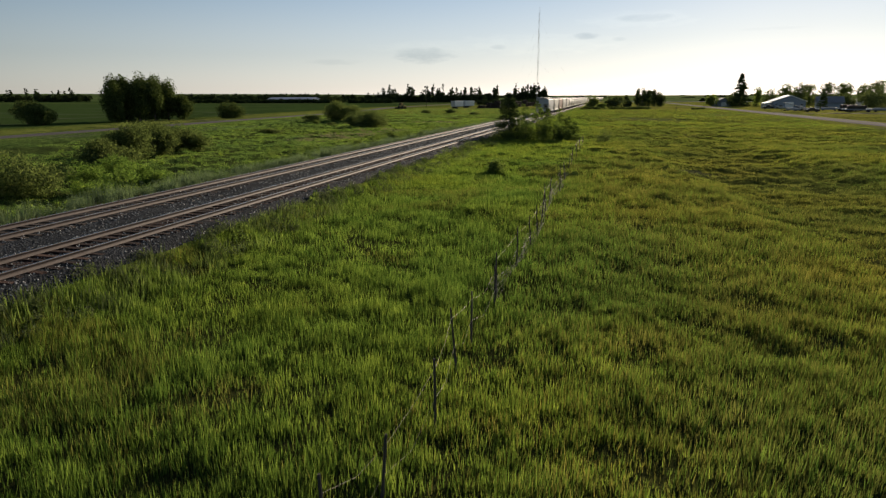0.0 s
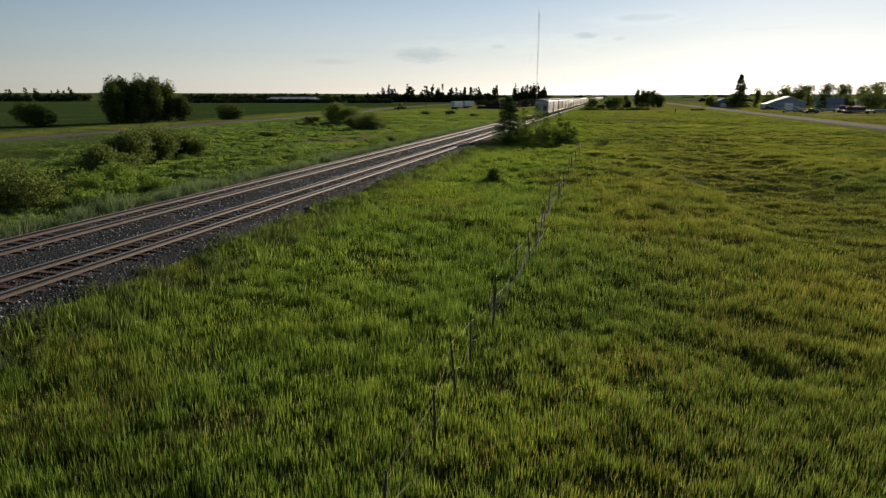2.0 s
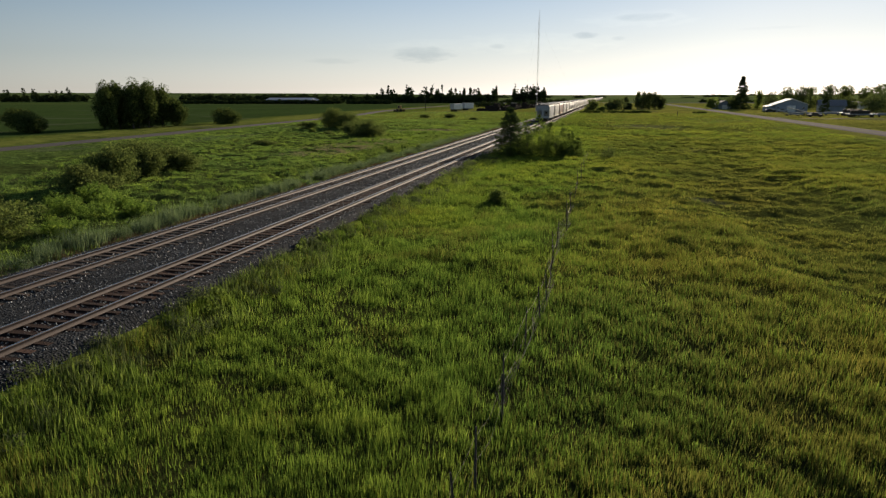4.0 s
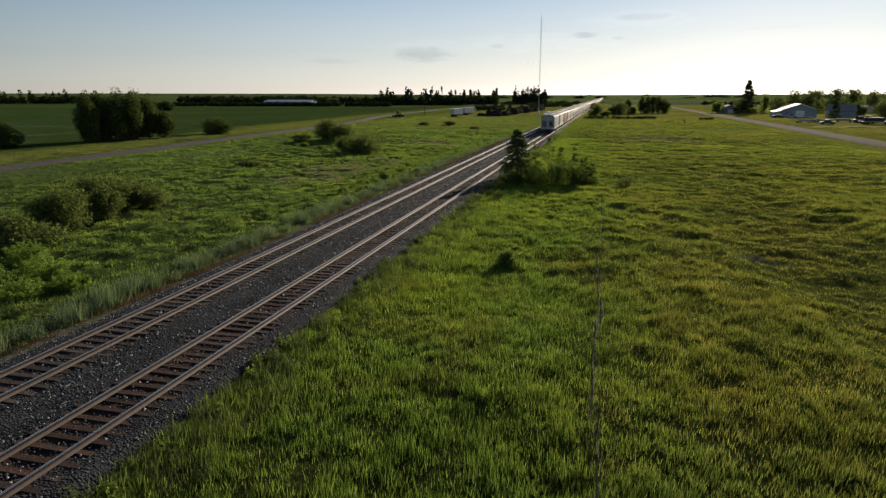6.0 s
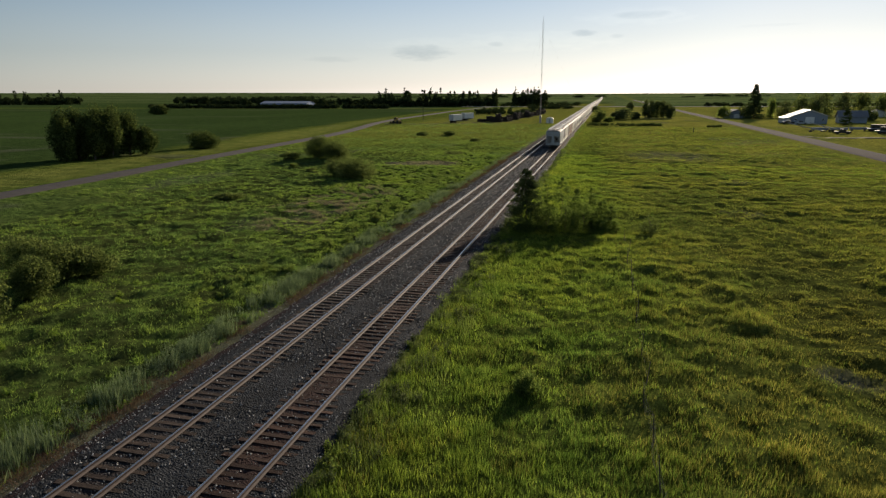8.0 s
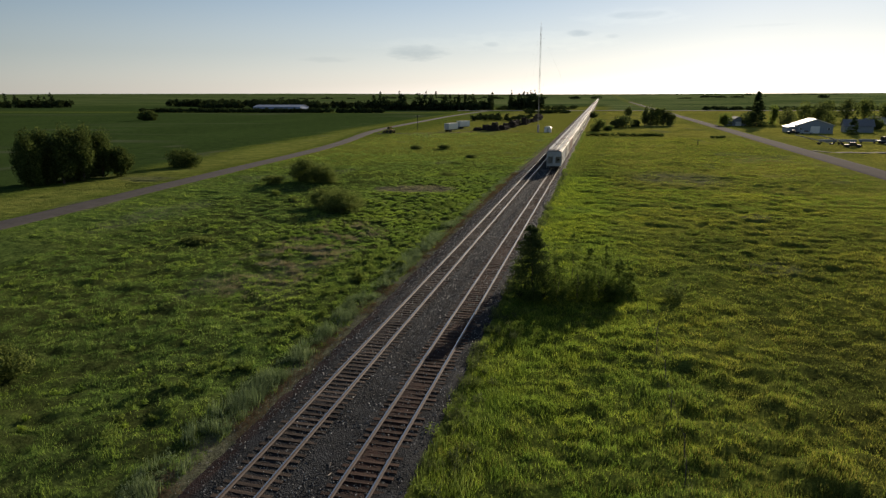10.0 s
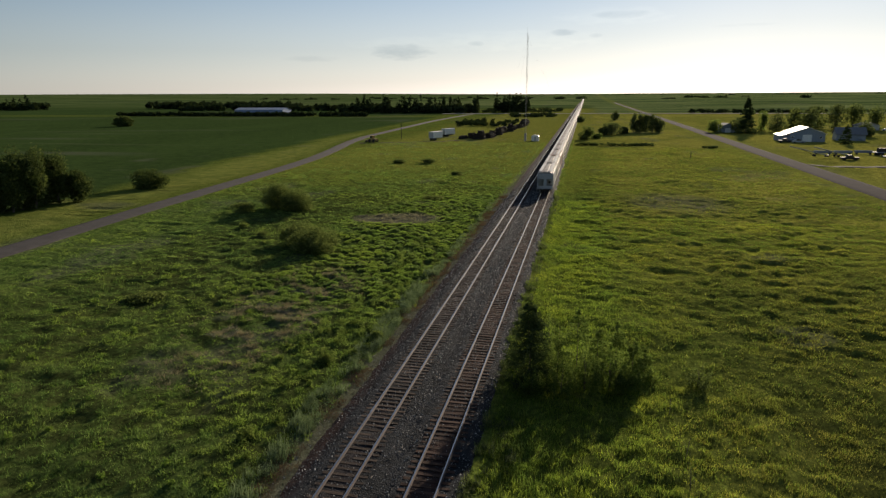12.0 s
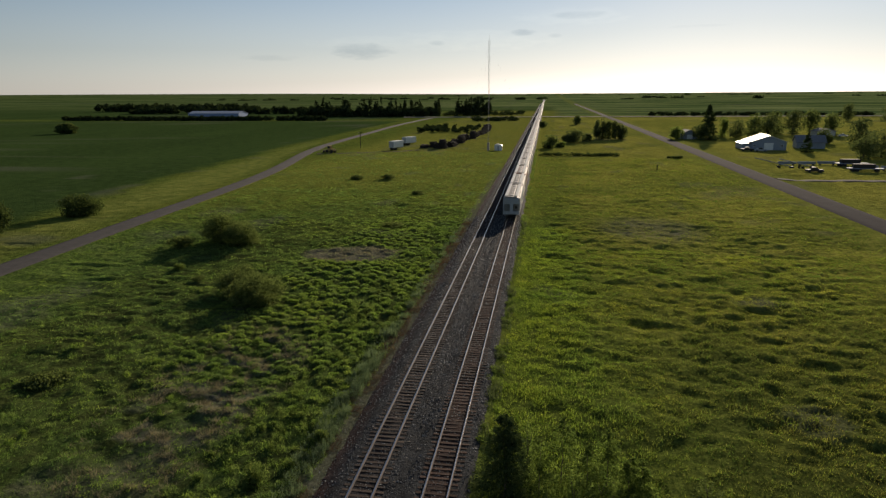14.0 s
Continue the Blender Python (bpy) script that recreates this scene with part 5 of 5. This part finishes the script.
M_SHINGLE = worn("grey_shingle_roof", (0.14, 0.15, 0.17), (0.22, 0.23, 0.25), 1.5, 0.85, relief=0.02)
M_PIPE = worn("white_pipe", (0.27, 0.28, 0.29), (0.38, 0.38, 0.38), 0.7, 0.6)
M_PIPEBLUE = worn("blue_grey_frame", (0.14, 0.18, 0.25), (0.2, 0.24, 0.32), 1, 0.6)


def mast():
    x, y, h = -18.35, 326.5, 46.0
    z = on_ground(x, y)
    top = tagged(new("radio_mast"), "tall slender guyed lattice radio mast", "mast")
    legs = [(0.32 * math.cos(a), 0.32 * math.sin(a)) for a in (0.3, 0.3 + 2.094, 0.3 + 4.189)]
    for lx, ly in legs:
        part("leg", tube(B(), (x + lx, y + ly, z), (x + lx, y + ly, z + h), 0.035, n=6), M_MAST, top)
    bm = B()
    for i in range(int(h / 0.8)):
        for j in range(3):
            a, b = legs[j], legs[(j + 1) % 3]
            tube(bm, (x + a[0], y + a[1], z + i * 0.8), (x + b[0], y + b[1], z + i * 0.8 + 0.8), 0.012, n=4)
    part("lattice", bm, M_MAST, top)
    part("plinth", box(B(), x - 0.45, x + 0.45, y - 0.45, y + 0.45, z - 0.3, z + 3.4, 0.05), M_MAST, top)
    part("whip_aerial", tube(B(), (x, y, z + h), (x, y, z + h + 2), 0.03, n=6), M_MAST, top)
    for a in (0.3, 2.394, 4.489):
        for q in (0.5, 0.95):
            part("guy_wire", tube(B(), (x, y, z + h * q), (x + 22 * math.cos(a), y + 22 * math.sin(a), z), 0.006, n=4), M_WIRE, top)


mast()


def hut():
    x, y = -14.2, 330.0
    z = on_ground(x, y)
    top = tagged(new("equipment_hut"), "small white equipment hut with a rounded roof", "hut")
    part("wall", box(B(), x - 1.6, x + 1.6, y - 1.2, y + 1.2, z - 0.1, z + 2.0, 0.05), M_WHITE, top)
    part("roof", prism(B(), [(x - 1.8, z + 2.0), (x - 1.2, z + 2.5), (x, z + 2.75), (x + 1.2, z + 2.5), (x + 1.8, z + 2.0)], "y", y - 1.4, y + 1.4), M_WHITE, top)
    part("door", box(B(), x - 0.4, x + 0.4, y - 1.24, y - 1.2, z, z + 1.9), M_GREYPANEL, top)


hut()


def trailer(x, y, rz, length, label):
    top = tagged(new("box_trailer"), label, "trailer", "trailers by the timber")
    part("box", box(B(), -1.25, 1.25, -length / 2, length / 2, 1.15, 4.0, 0.04), M_WHITE, top)
    part("underframe", box(B(), -0.5, 0.5, -length / 2, length / 2, 0.85, 1.147), M_IRON, top)
    part("door", box(B(), -1.2, 1.2, -length / 2 - 0.04, -length / 2 - 0.002, 1.2, 3.95), M_GREYPANEL, top)
    for sx in (-0.95, 0.95):
        part("landing_leg", box(B(), sx * 0.8 - 0.07, sx * 0.8 + 0.07, length / 2 - 2.6, length / 2 - 2.45, 0, 1.147), M_IRON, top)
        for yy in (-length / 2 + 1.2, -length / 2 + 2.5):
            part("wheel", tube(B(), (sx - 0.22, yy, 0.5), (sx + 0.22, yy, 0.5), 0.5, n=16), M_TYRE, top)
    top.matrix_basis = pose(x, y, on_ground(x, y), 0, 0, rz)


trailer(-60.3, 330.5, -18, 8.5, "white box trailer parked beside stacked timber")
trailer(-60.0, 357, -30, 7.5, "white box trailer parked behind another")


def tractor(x, y, rz):
    top = tagged(new("wheel_loader"), "small faded yellow loader parked by the lane", "loader")
    part("body", box(B(), -0.9, 0.9, -2.4, 1.0, 0.8, 1.7, 0.1), M_MACHINE, top)
    cab = part("cab", box(B(), -0.75, 0.75, -0.6, 1.0, 1.7, 3.0, 0.12), M_MACHINE, top)
    part("window", box(B(), -0.77, 0.77, -0.4, 0.8, 2.0, 2.8), M_GLASS, cab)
    part("boom", prism(B(), [(1.0, 1.4), (3.0, 0.7), (3.0, 0.45), (1.0, 1.0)], "x", -0.5, 0.5), M_MACHINE, top)
    part("bucket", prism(B(), [(2.9, 0.1), (3.9, 0.1), (3.3, 0.35), (3.2, 1.0), (2.9, 0.9)], "x", -1.2, 1.2), M_IRON, top)
    for sx in (-1.0, 1.0):
        for yy in (-1.6, 0.9):
            part("wheel", tube(B(), (sx - 0.25, yy, 0.7), (sx + 0.25, yy, 0.7), 0.7, n=16), M_TYRE, top)
    top.matrix_basis = pose(x, y, on_ground(x, y), 0, 0, rz)


tractor(-84.7, 311, 65)


def timber_stack(x, y, rz, length, w, h, seed):
    """Old sleepers piled crosswise in an uneven heap."""
    rnd = random.Random(seed)
    top = tagged(new("timber_stack"), "long uneven stack of dark old railway sleepers", "timber stack", "stacks of old sleepers")
    bm, be = B(), B()
    z = 0.0
    while z < h:
        yy = -length / 2 + 0.25 * z
        while yy < length / 2 - 0.25 * z:
            if rnd.random() < 0.9 - 0.5 * (z / h) ** 2:
                sh = rnd.uniform(-0.3, 0.3) + 0.2 * math.sin(3 * yy)
                k = pose(sh, yy + 0.12, z + 0.1, rnd.uniform(-4, 4), rnd.uniform(-5, 5), rnd.uniform(-9, 9))
                half = w / 2 * rnd.uniform(0.8, 1.0) - 0.12 * z
                bmesh.ops.create_cube(bm, size=1.0, matrix=k @ Matrix.Diagonal((2 * half, 0.24, 0.2, 1)))
                if rnd.random() < 0.22 + 0.4 * (z > h - 0.6):
                    for e in (-half - 0.012, half + 0.012):
                        bmesh.ops.create_cube(be, size=1.0, matrix=k @ pose(e, 0, 0) @ Matrix.Diagonal((0.016, 0.2, 0.16, 1)))
            yy += rnd.uniform(0.26, 0.36)
        z += 0.23
    part("stacked_wood", bm, M_TIMBER, top)["kind"] = "stuff"
    part("cut_wood", be, M_TIMBER_END, top, "pale cut ends of the sleepers")["kind"] = "stuff"
    top.matrix_basis = pose(x, y, on_ground(x, y) - 0.02, 0, 0, rz)


for i, (x, y, L, h) in enumerate([(-50, 341, 7, 1.8), (-45, 343, 6, 2.4), (-42.5, 337.5, 6, 2.8), (-39.5, 339, 7, 3.2), (-38.5, 349, 9, 3.2), (-37.5, 360, 10, 3.4), (-36.5, 373, 12, 3.2), (-35.5, 388, 13, 3.4), (-34.5, 404, 14, 3.2), (-33.5, 421, 15, 3.2), (-32.5, 439, 15, 3.0), (-31.5, 457, 15, 2.8), (-32.5, 475, 16, 2.8), (-33.5, 493, 16, 2.8), (-34.3, 512, 17, 2.8)]):
    k = (0.75, 1.1, 0.9, 1.2, 0.65)[i % 5]
    timber_stack(x + (0.6, -0.5, 0.2, -0.9)[i % 4], y, -3 + (5, -4, 9)[i % 3], L * (0.95, 0.8, 0.9)[i % 3], 3.4, h * k, 200 + i)


def power_pole(x, y, h):
    z = on_ground(x, y)
    top = tagged(new("utility_pole"), "weathered wooden utility pole with a crossarm", "utility pole")
    part("pole", tube(B(), (x, y, z - 0.3), (x, y, z + h), 0.16, 0.11, 8), M_POST, top)
    part("crossarm", box(B(), x - 1.0, x + 1.0, y - 0.06, y + 0.06, z + h - 0.7, z + h - 0.55), M_POST, top)
    for k in (-0.9, 0, 0.9):
        part("insulator", tube(B(), (x + k, y, z + h - 0.549), (x + k, y, z + h - 0.35), 0.05, n=6), M_WHITE, top)


power_pole(-78.9, 337, 7.5)
part_post = tagged(new("marker_post", None), "short dark marker post in the meadow", "post")
part("post", tube(B(), (41.6, 259.8, on_ground(41.6, 259.8) - 0.2), (41.6, 259.8, on_ground(41.6, 259.8) + 1.7), 0.16, 0.14, 8), M_POST, part_post)


# ---- farmyard beyond the highway ----
def gable_house(name, x, y, w, d, eave, ridge, rz, wall_m, roof_m, label, cat, windows=(), door=None, lean=0.0):
    """A building whose gable faces its own -y; w across, d deep. windows: (x, z, w, h) on the front wall."""
    top = tagged(new(name), label, cat)
    pts = [(-w / 2, -0.3), (w / 2, -0.3), (w / 2, eave), (0, ridge - 0.12), (-w / 2, eave)]
    part("wall", prism(B(), pts, "y", 0, d), wall_m, top)
    o, t = 0.5, 0.16
    k = (ridge - eave) / (w / 2)
    prof = [(-w / 2 - o, eave - k * o), (0, ridge), (w / 2 + o, eave - k * o), (w / 2 + o, eave - k * o + t), (0, ridge + t), (-w / 2 - o, eave - k * o + t)]
    part("roof", prism(B(), prof, "y", -o, d + o), roof_m, top)
    if lean:
        part("lean_to", box(B(), -w / 2 - lean, -w / 2 - 0.003, 1.0, d - 1, -0.3, eave - 1.0), wall_m, top)
        part("roof", prism(B(), [(-w / 2 - lean - 0.3, eave - 0.98), (-w / 2 - 0.01, eave - 0.2), (-w / 2 - 0.01, eave - 0.35), (-w / 2 - lean - 0.3, eave - 1.12)], "y", 0.6, d - 0.6), roof_m, top)
    for (wx, wz, ww, wh) in windows:
        f = part("window", box(B(), wx - ww / 2, wx + ww / 2, -0.06, -0.004, wz, wz + wh), M_WHITE, top)
        part("pane", box(B(), wx - ww / 2 + 0.08, wx + ww / 2 - 0.08, -0.075, -0.062, wz + 0.08, wz + wh - 0.08), M_GLASS, f)
    if door:
        dx, dw, dh = door
        part("door", box(B(), dx - dw / 2, dx + dw / 2, -0.07, -0.004, 0, dh), M_WHITE, top)
    top.matrix_basis = pose(x, y, on_ground(x, y), 0, 0, rz)


gable_house("barn", 100.0, 339, 13.8, 15, 3.5, 6.0, -4, M_BLUEWALL, M_METALROOF, "large blue-grey barn with a pale metal roof", "barn", [(-5.6, 1.4, 1.0, 0.9), (5.2, 1.4, 1.0, 0.9)], (0, 3.6, 3.0), 3.4)
gable_house("garage", 81.5, 404, 9, 8, 2.9, 4.7, 8, M_BLUEWALL, M_SHINGLE, "small blue-grey garage under trees", "garage", (), (0, 3.0, 2.3))
gable_house("farmhouse", 126.0, 351, 8, 11, 2.8, 5.4, 82, M_BLUEWALL, M_SHINGLE, "grey farmhouse with a shingle roof", "house", [(-3, 1.0, 1.4, 1.2), (3, 1.0, 1.4, 1.2)], (0, 1.0, 2.1))
gable_house("shed", 160, 432, 10, 7, 2.6, 4.0, 20, M_GREYPANEL, M_SHINGLE, "low grey shed behind the trees", "shed")
gable_house("machine_shed", -336, 742, 20, 64, 4.0, 6.3, 86, M_BLUESHED, M_BLUEROOF, "long blue steel shed far across the fields", "shed")


def vehicle(name, x, y, rz, color, label, pickup=False):
    top = tagged(new(name), label, "vehicle", "vehicles in the farmyard")
    prof = [(-2.4, 0.45), (-2.4, 1.0), (-1.0, 1.08), (-0.4, 1.75), (0.9, 1.75), (1.1, 1.05), (2.5, 1.02), (2.5, 0.45)] if pickup else [(-2.3, 0.4), (-2.3, 0.95), (-1.3, 1.0), (-0.6, 1.5), (1.2, 1.5), (2.0, 1.0), (2.3, 0.95), (2.3, 0.4)]
    body = part("body", prism(B(), prof, "x", -0.9, 0.9), color, top)
    part("window", prism(B(), [(-0.85, 1.1), (-0.4, 1.62), (0.8, 1.62), (0.95, 1.1)], "x", -0.91, 0.91), M_GLASS, body)
    for sx in (-0.8, 0.8):
        for yy in (-1.5, 1.5):
            part("wheel", tube(B(), (sx - 0.12, yy, 0.36), (sx + 0.12, yy, 0.36), 0.36, n=14), M_TYRE, top)
    top.matrix_basis = pose(x, y, on_ground(x, y), 0, 0, rz)


vehicle("pickup_truck", 90.0, 333.5, 70, M_IRON, "dark pickup truck parked beside the barn", True)
vehicle("car", 94.5, 331, 80, M_GREYPANEL, "dark grey car parked before the barn")
vehicle("pickup_truck", 88, 259, 85, M_IRON, "dark pickup truck parked beside long pipes", True)
vehicle("car", 165, 425, 75, M_WHITE, "white car parked behind the farmhouse")


def pipe_section(x, y, length, rz, label):
    top = tagged(new("pipe_section"), label, "pipe", "pipes in the yard")
    part("pipe", tube(B(), (-length / 2, 0, 1.15), (length / 2, 0, 1.15), 0.22, n=12), M_PIPE, top)
    part("skirt", box(B(), -length / 2 + 0.1, length / 2 - 0.1, -0.35, 0.35, 0.5, 1.05, 0.03), M_PIPEBLUE, top)
    for s in (-0.35, 0.35):
        part("stand", box(B(), s * length - 0.2, s * length + 0.2, -0.5, 0.5, -0.1, 0.55), M_IRON, top)
    top.matrix_basis = pose(x, y, on_ground(x, y), 0, 0, rz)


for i in range(4):
    pipe_section(87.5 + i * 6.1, 281 - i * 0.4, 5.7, -3, "long white pipe section on blue-grey stands")
for i in range(2):
    pipe_section(107 + i * 6.2, 268 - i, 6, 0, "white pipe section beside dark trailers")


def auger(x, y, rz):
    top = tagged(new("grain_auger"), "pale tilted grain auger on a dark frame", "auger")
    part("tube", tube(B(), (-6, 0, 3.2), (5, 0, 0.6), 0.15, n=10), M_PIPE, top)
    part("axle", tube(B(), (1.5, -1.1, 0.4), (1.5, 1.1, 0.4), 0.07, n=6), M_IRON, top)
    for s in (-1, 1):
        part("strut", tube(B(), (1.5, s * 0.9, 0.4), (-2.5, s * 0.15, 2.4), 0.05, n=6), M_IRON, top)
        part("wheel", tube(B(), (1.5, s * 1.1 - 0.1, 0.4), (1.5, s * 1.1 + 0.1, 0.4), 0.4, n=14), M_TYRE, top)
    part("hopper", box(B(), 4.6, 5.8, -0.6, 0.6, 0.0, 0.6, 0.05), M_IRON, top)
    top.matrix_basis = pose(x, y, on_ground(x, y), 0, 0, rz)


auger(80.5, 272, -8)
auger(86, 268, 12)


def flat_trailer(x, y, rz):
    top = tagged(new("flat_trailer"), "dark blue flat trailer loaded with machinery", "trailer")
    part("deck", box(B(), -5, 5, -1.2, 1.2, 0.9, 1.15, 0.03), M_PIPEBLUE, top)
    part("load", box(B(), -3.5, 2.5, -0.9, 0.9, 1.153, 2.4, 0.15), M_IRON, top)
    for s in (-3.5, -2.3, 3.2):
        for sy in (-0.9, 0.9):
            part("wheel", tube(B(), (s, sy - 0.15, 0.45), (s, sy + 0.15, 0.45), 0.45, n=14), M_TYRE, top)
    top.matrix_basis = pose(x, y, on_ground(x, y), 0, 0, rz)


flat_trailer(106, 277, 4)
flat_trailer(104, 263, -6)


# ---- loose stones on the ballast ----
def stones():
    rng = np.random.default_rng(77)
    n = 62000
    x, y = rng.uniform(-9.3, 2.6, n), 9 + 165 * rng.random(n) ** 1.55
    key = [(-8.3, -1.05), (-7.5, -0.72), (-6.35, -0.26), (-5.9, -0.21), (-4.5, -0.22), (-3.0, -0.21), (-2.25, -0.3), (-1.5, -0.21), (0, -0.22), (1.4, -0.21), (1.75, -0.26), (2.3, -0.68), (2.75, -1.15)]
    bare = (np.abs(np.abs(x) - 0.755) > 0.12) & (np.abs(np.abs(x + SPACING) - 0.755) > 0.12)
    x, y = x[bare], y[bare]
    keep = rng.random(len(x)) < smooth(-9.4, -7.6, x)
    x, y = x[keep], y[keep]
    n = len(x)
    z = np.interp(x, [k[0] for k in key], [k[1] for k in key]) + rng.uniform(-0.01, 0.03, n)
    z = np.where(x < -7.9, np.maximum(z, terrain(x, y) + 0.01), z)
    r = rng.uniform(0.018, 0.046, n) * (1 + (y - 10) / 110)
    base = np.array([(1, 0, -0.4), (-0.5, 0.87, -0.4), (-0.5, -0.87, -0.4), (0, 0, 0.9)])
    V = base[None] * r[:, None, None] * rng.uniform(0.6, 1.3, (n, 4, 1))
    a = rng.uniform(0, 2 * np.pi, n)
    c, s_ = np.cos(a)[:, None], np.sin(a)[:, None]
    V = np.stack([V[..., 0] * c - V[..., 1] * s_, V[..., 0] * s_ + V[..., 1] * c, V[..., 2]], -1) + np.stack([x, y, z], -1)[:, None]
    F = (np.arange(n)[:, None, None] * 4 + np.array([(0, 1, 3), (1, 2, 3), (2, 0, 3)])[None]).reshape(-1, 3)
    m, nt, out = mat("loose_stone")
    geo = nt.nodes.new("ShaderNodeNewGeometry")
    col = ramp(nt, geo.outputs["Random Per Island"], [(0.0, (0.010, 0.011, 0.014)), (0.45, (0.054, 0.062, 0.067)), (0.82, (0.21, 0.23, 0.24)), (1.0, (0.5, 0.49, 0.47))])
    principled(nt, out, col, 0.8, 0.0, None, 0.2)
    tagged(new("ballast_stones", mesh_of("ballast_stones", V.reshape(-1, 3), F, [m])), "loose grey crushed stones on the track bed", "stones", kind="stuff")


stones()


# ---- pale splinters lying between the tracks ----
def splinters():
    rnd = random.Random(12)
    bm = B()
    for _ in range(60):
        y = 12 + 130 * rnd.random() ** 1.3
        m = pose(rnd.choice((-2.25, -2.0, -2.6, -3.0, -1.6)) + rnd.uniform(-0.25, 0.25), y, -0.2, rnd.uniform(-20, 20), rnd.uniform(-20, 20), rnd.uniform(0, 180))
        bmesh.ops.create_cube(bm, size=1.0, matrix=m @ Matrix.Diagonal((rnd.uniform(0.08, 0.32), rnd.uniform(0.03, 0.06), 0.02, 1)))
    me = bpy.data.meshes.new("splinters")
    bm.to_mesh(me)
    bm.free()
    me.materials.append(M_TIMBER_END)
    tagged(new("wood_splinters", me), "pale splinters of wood lying between the tracks", "debris", kind="stuff")


splinters()
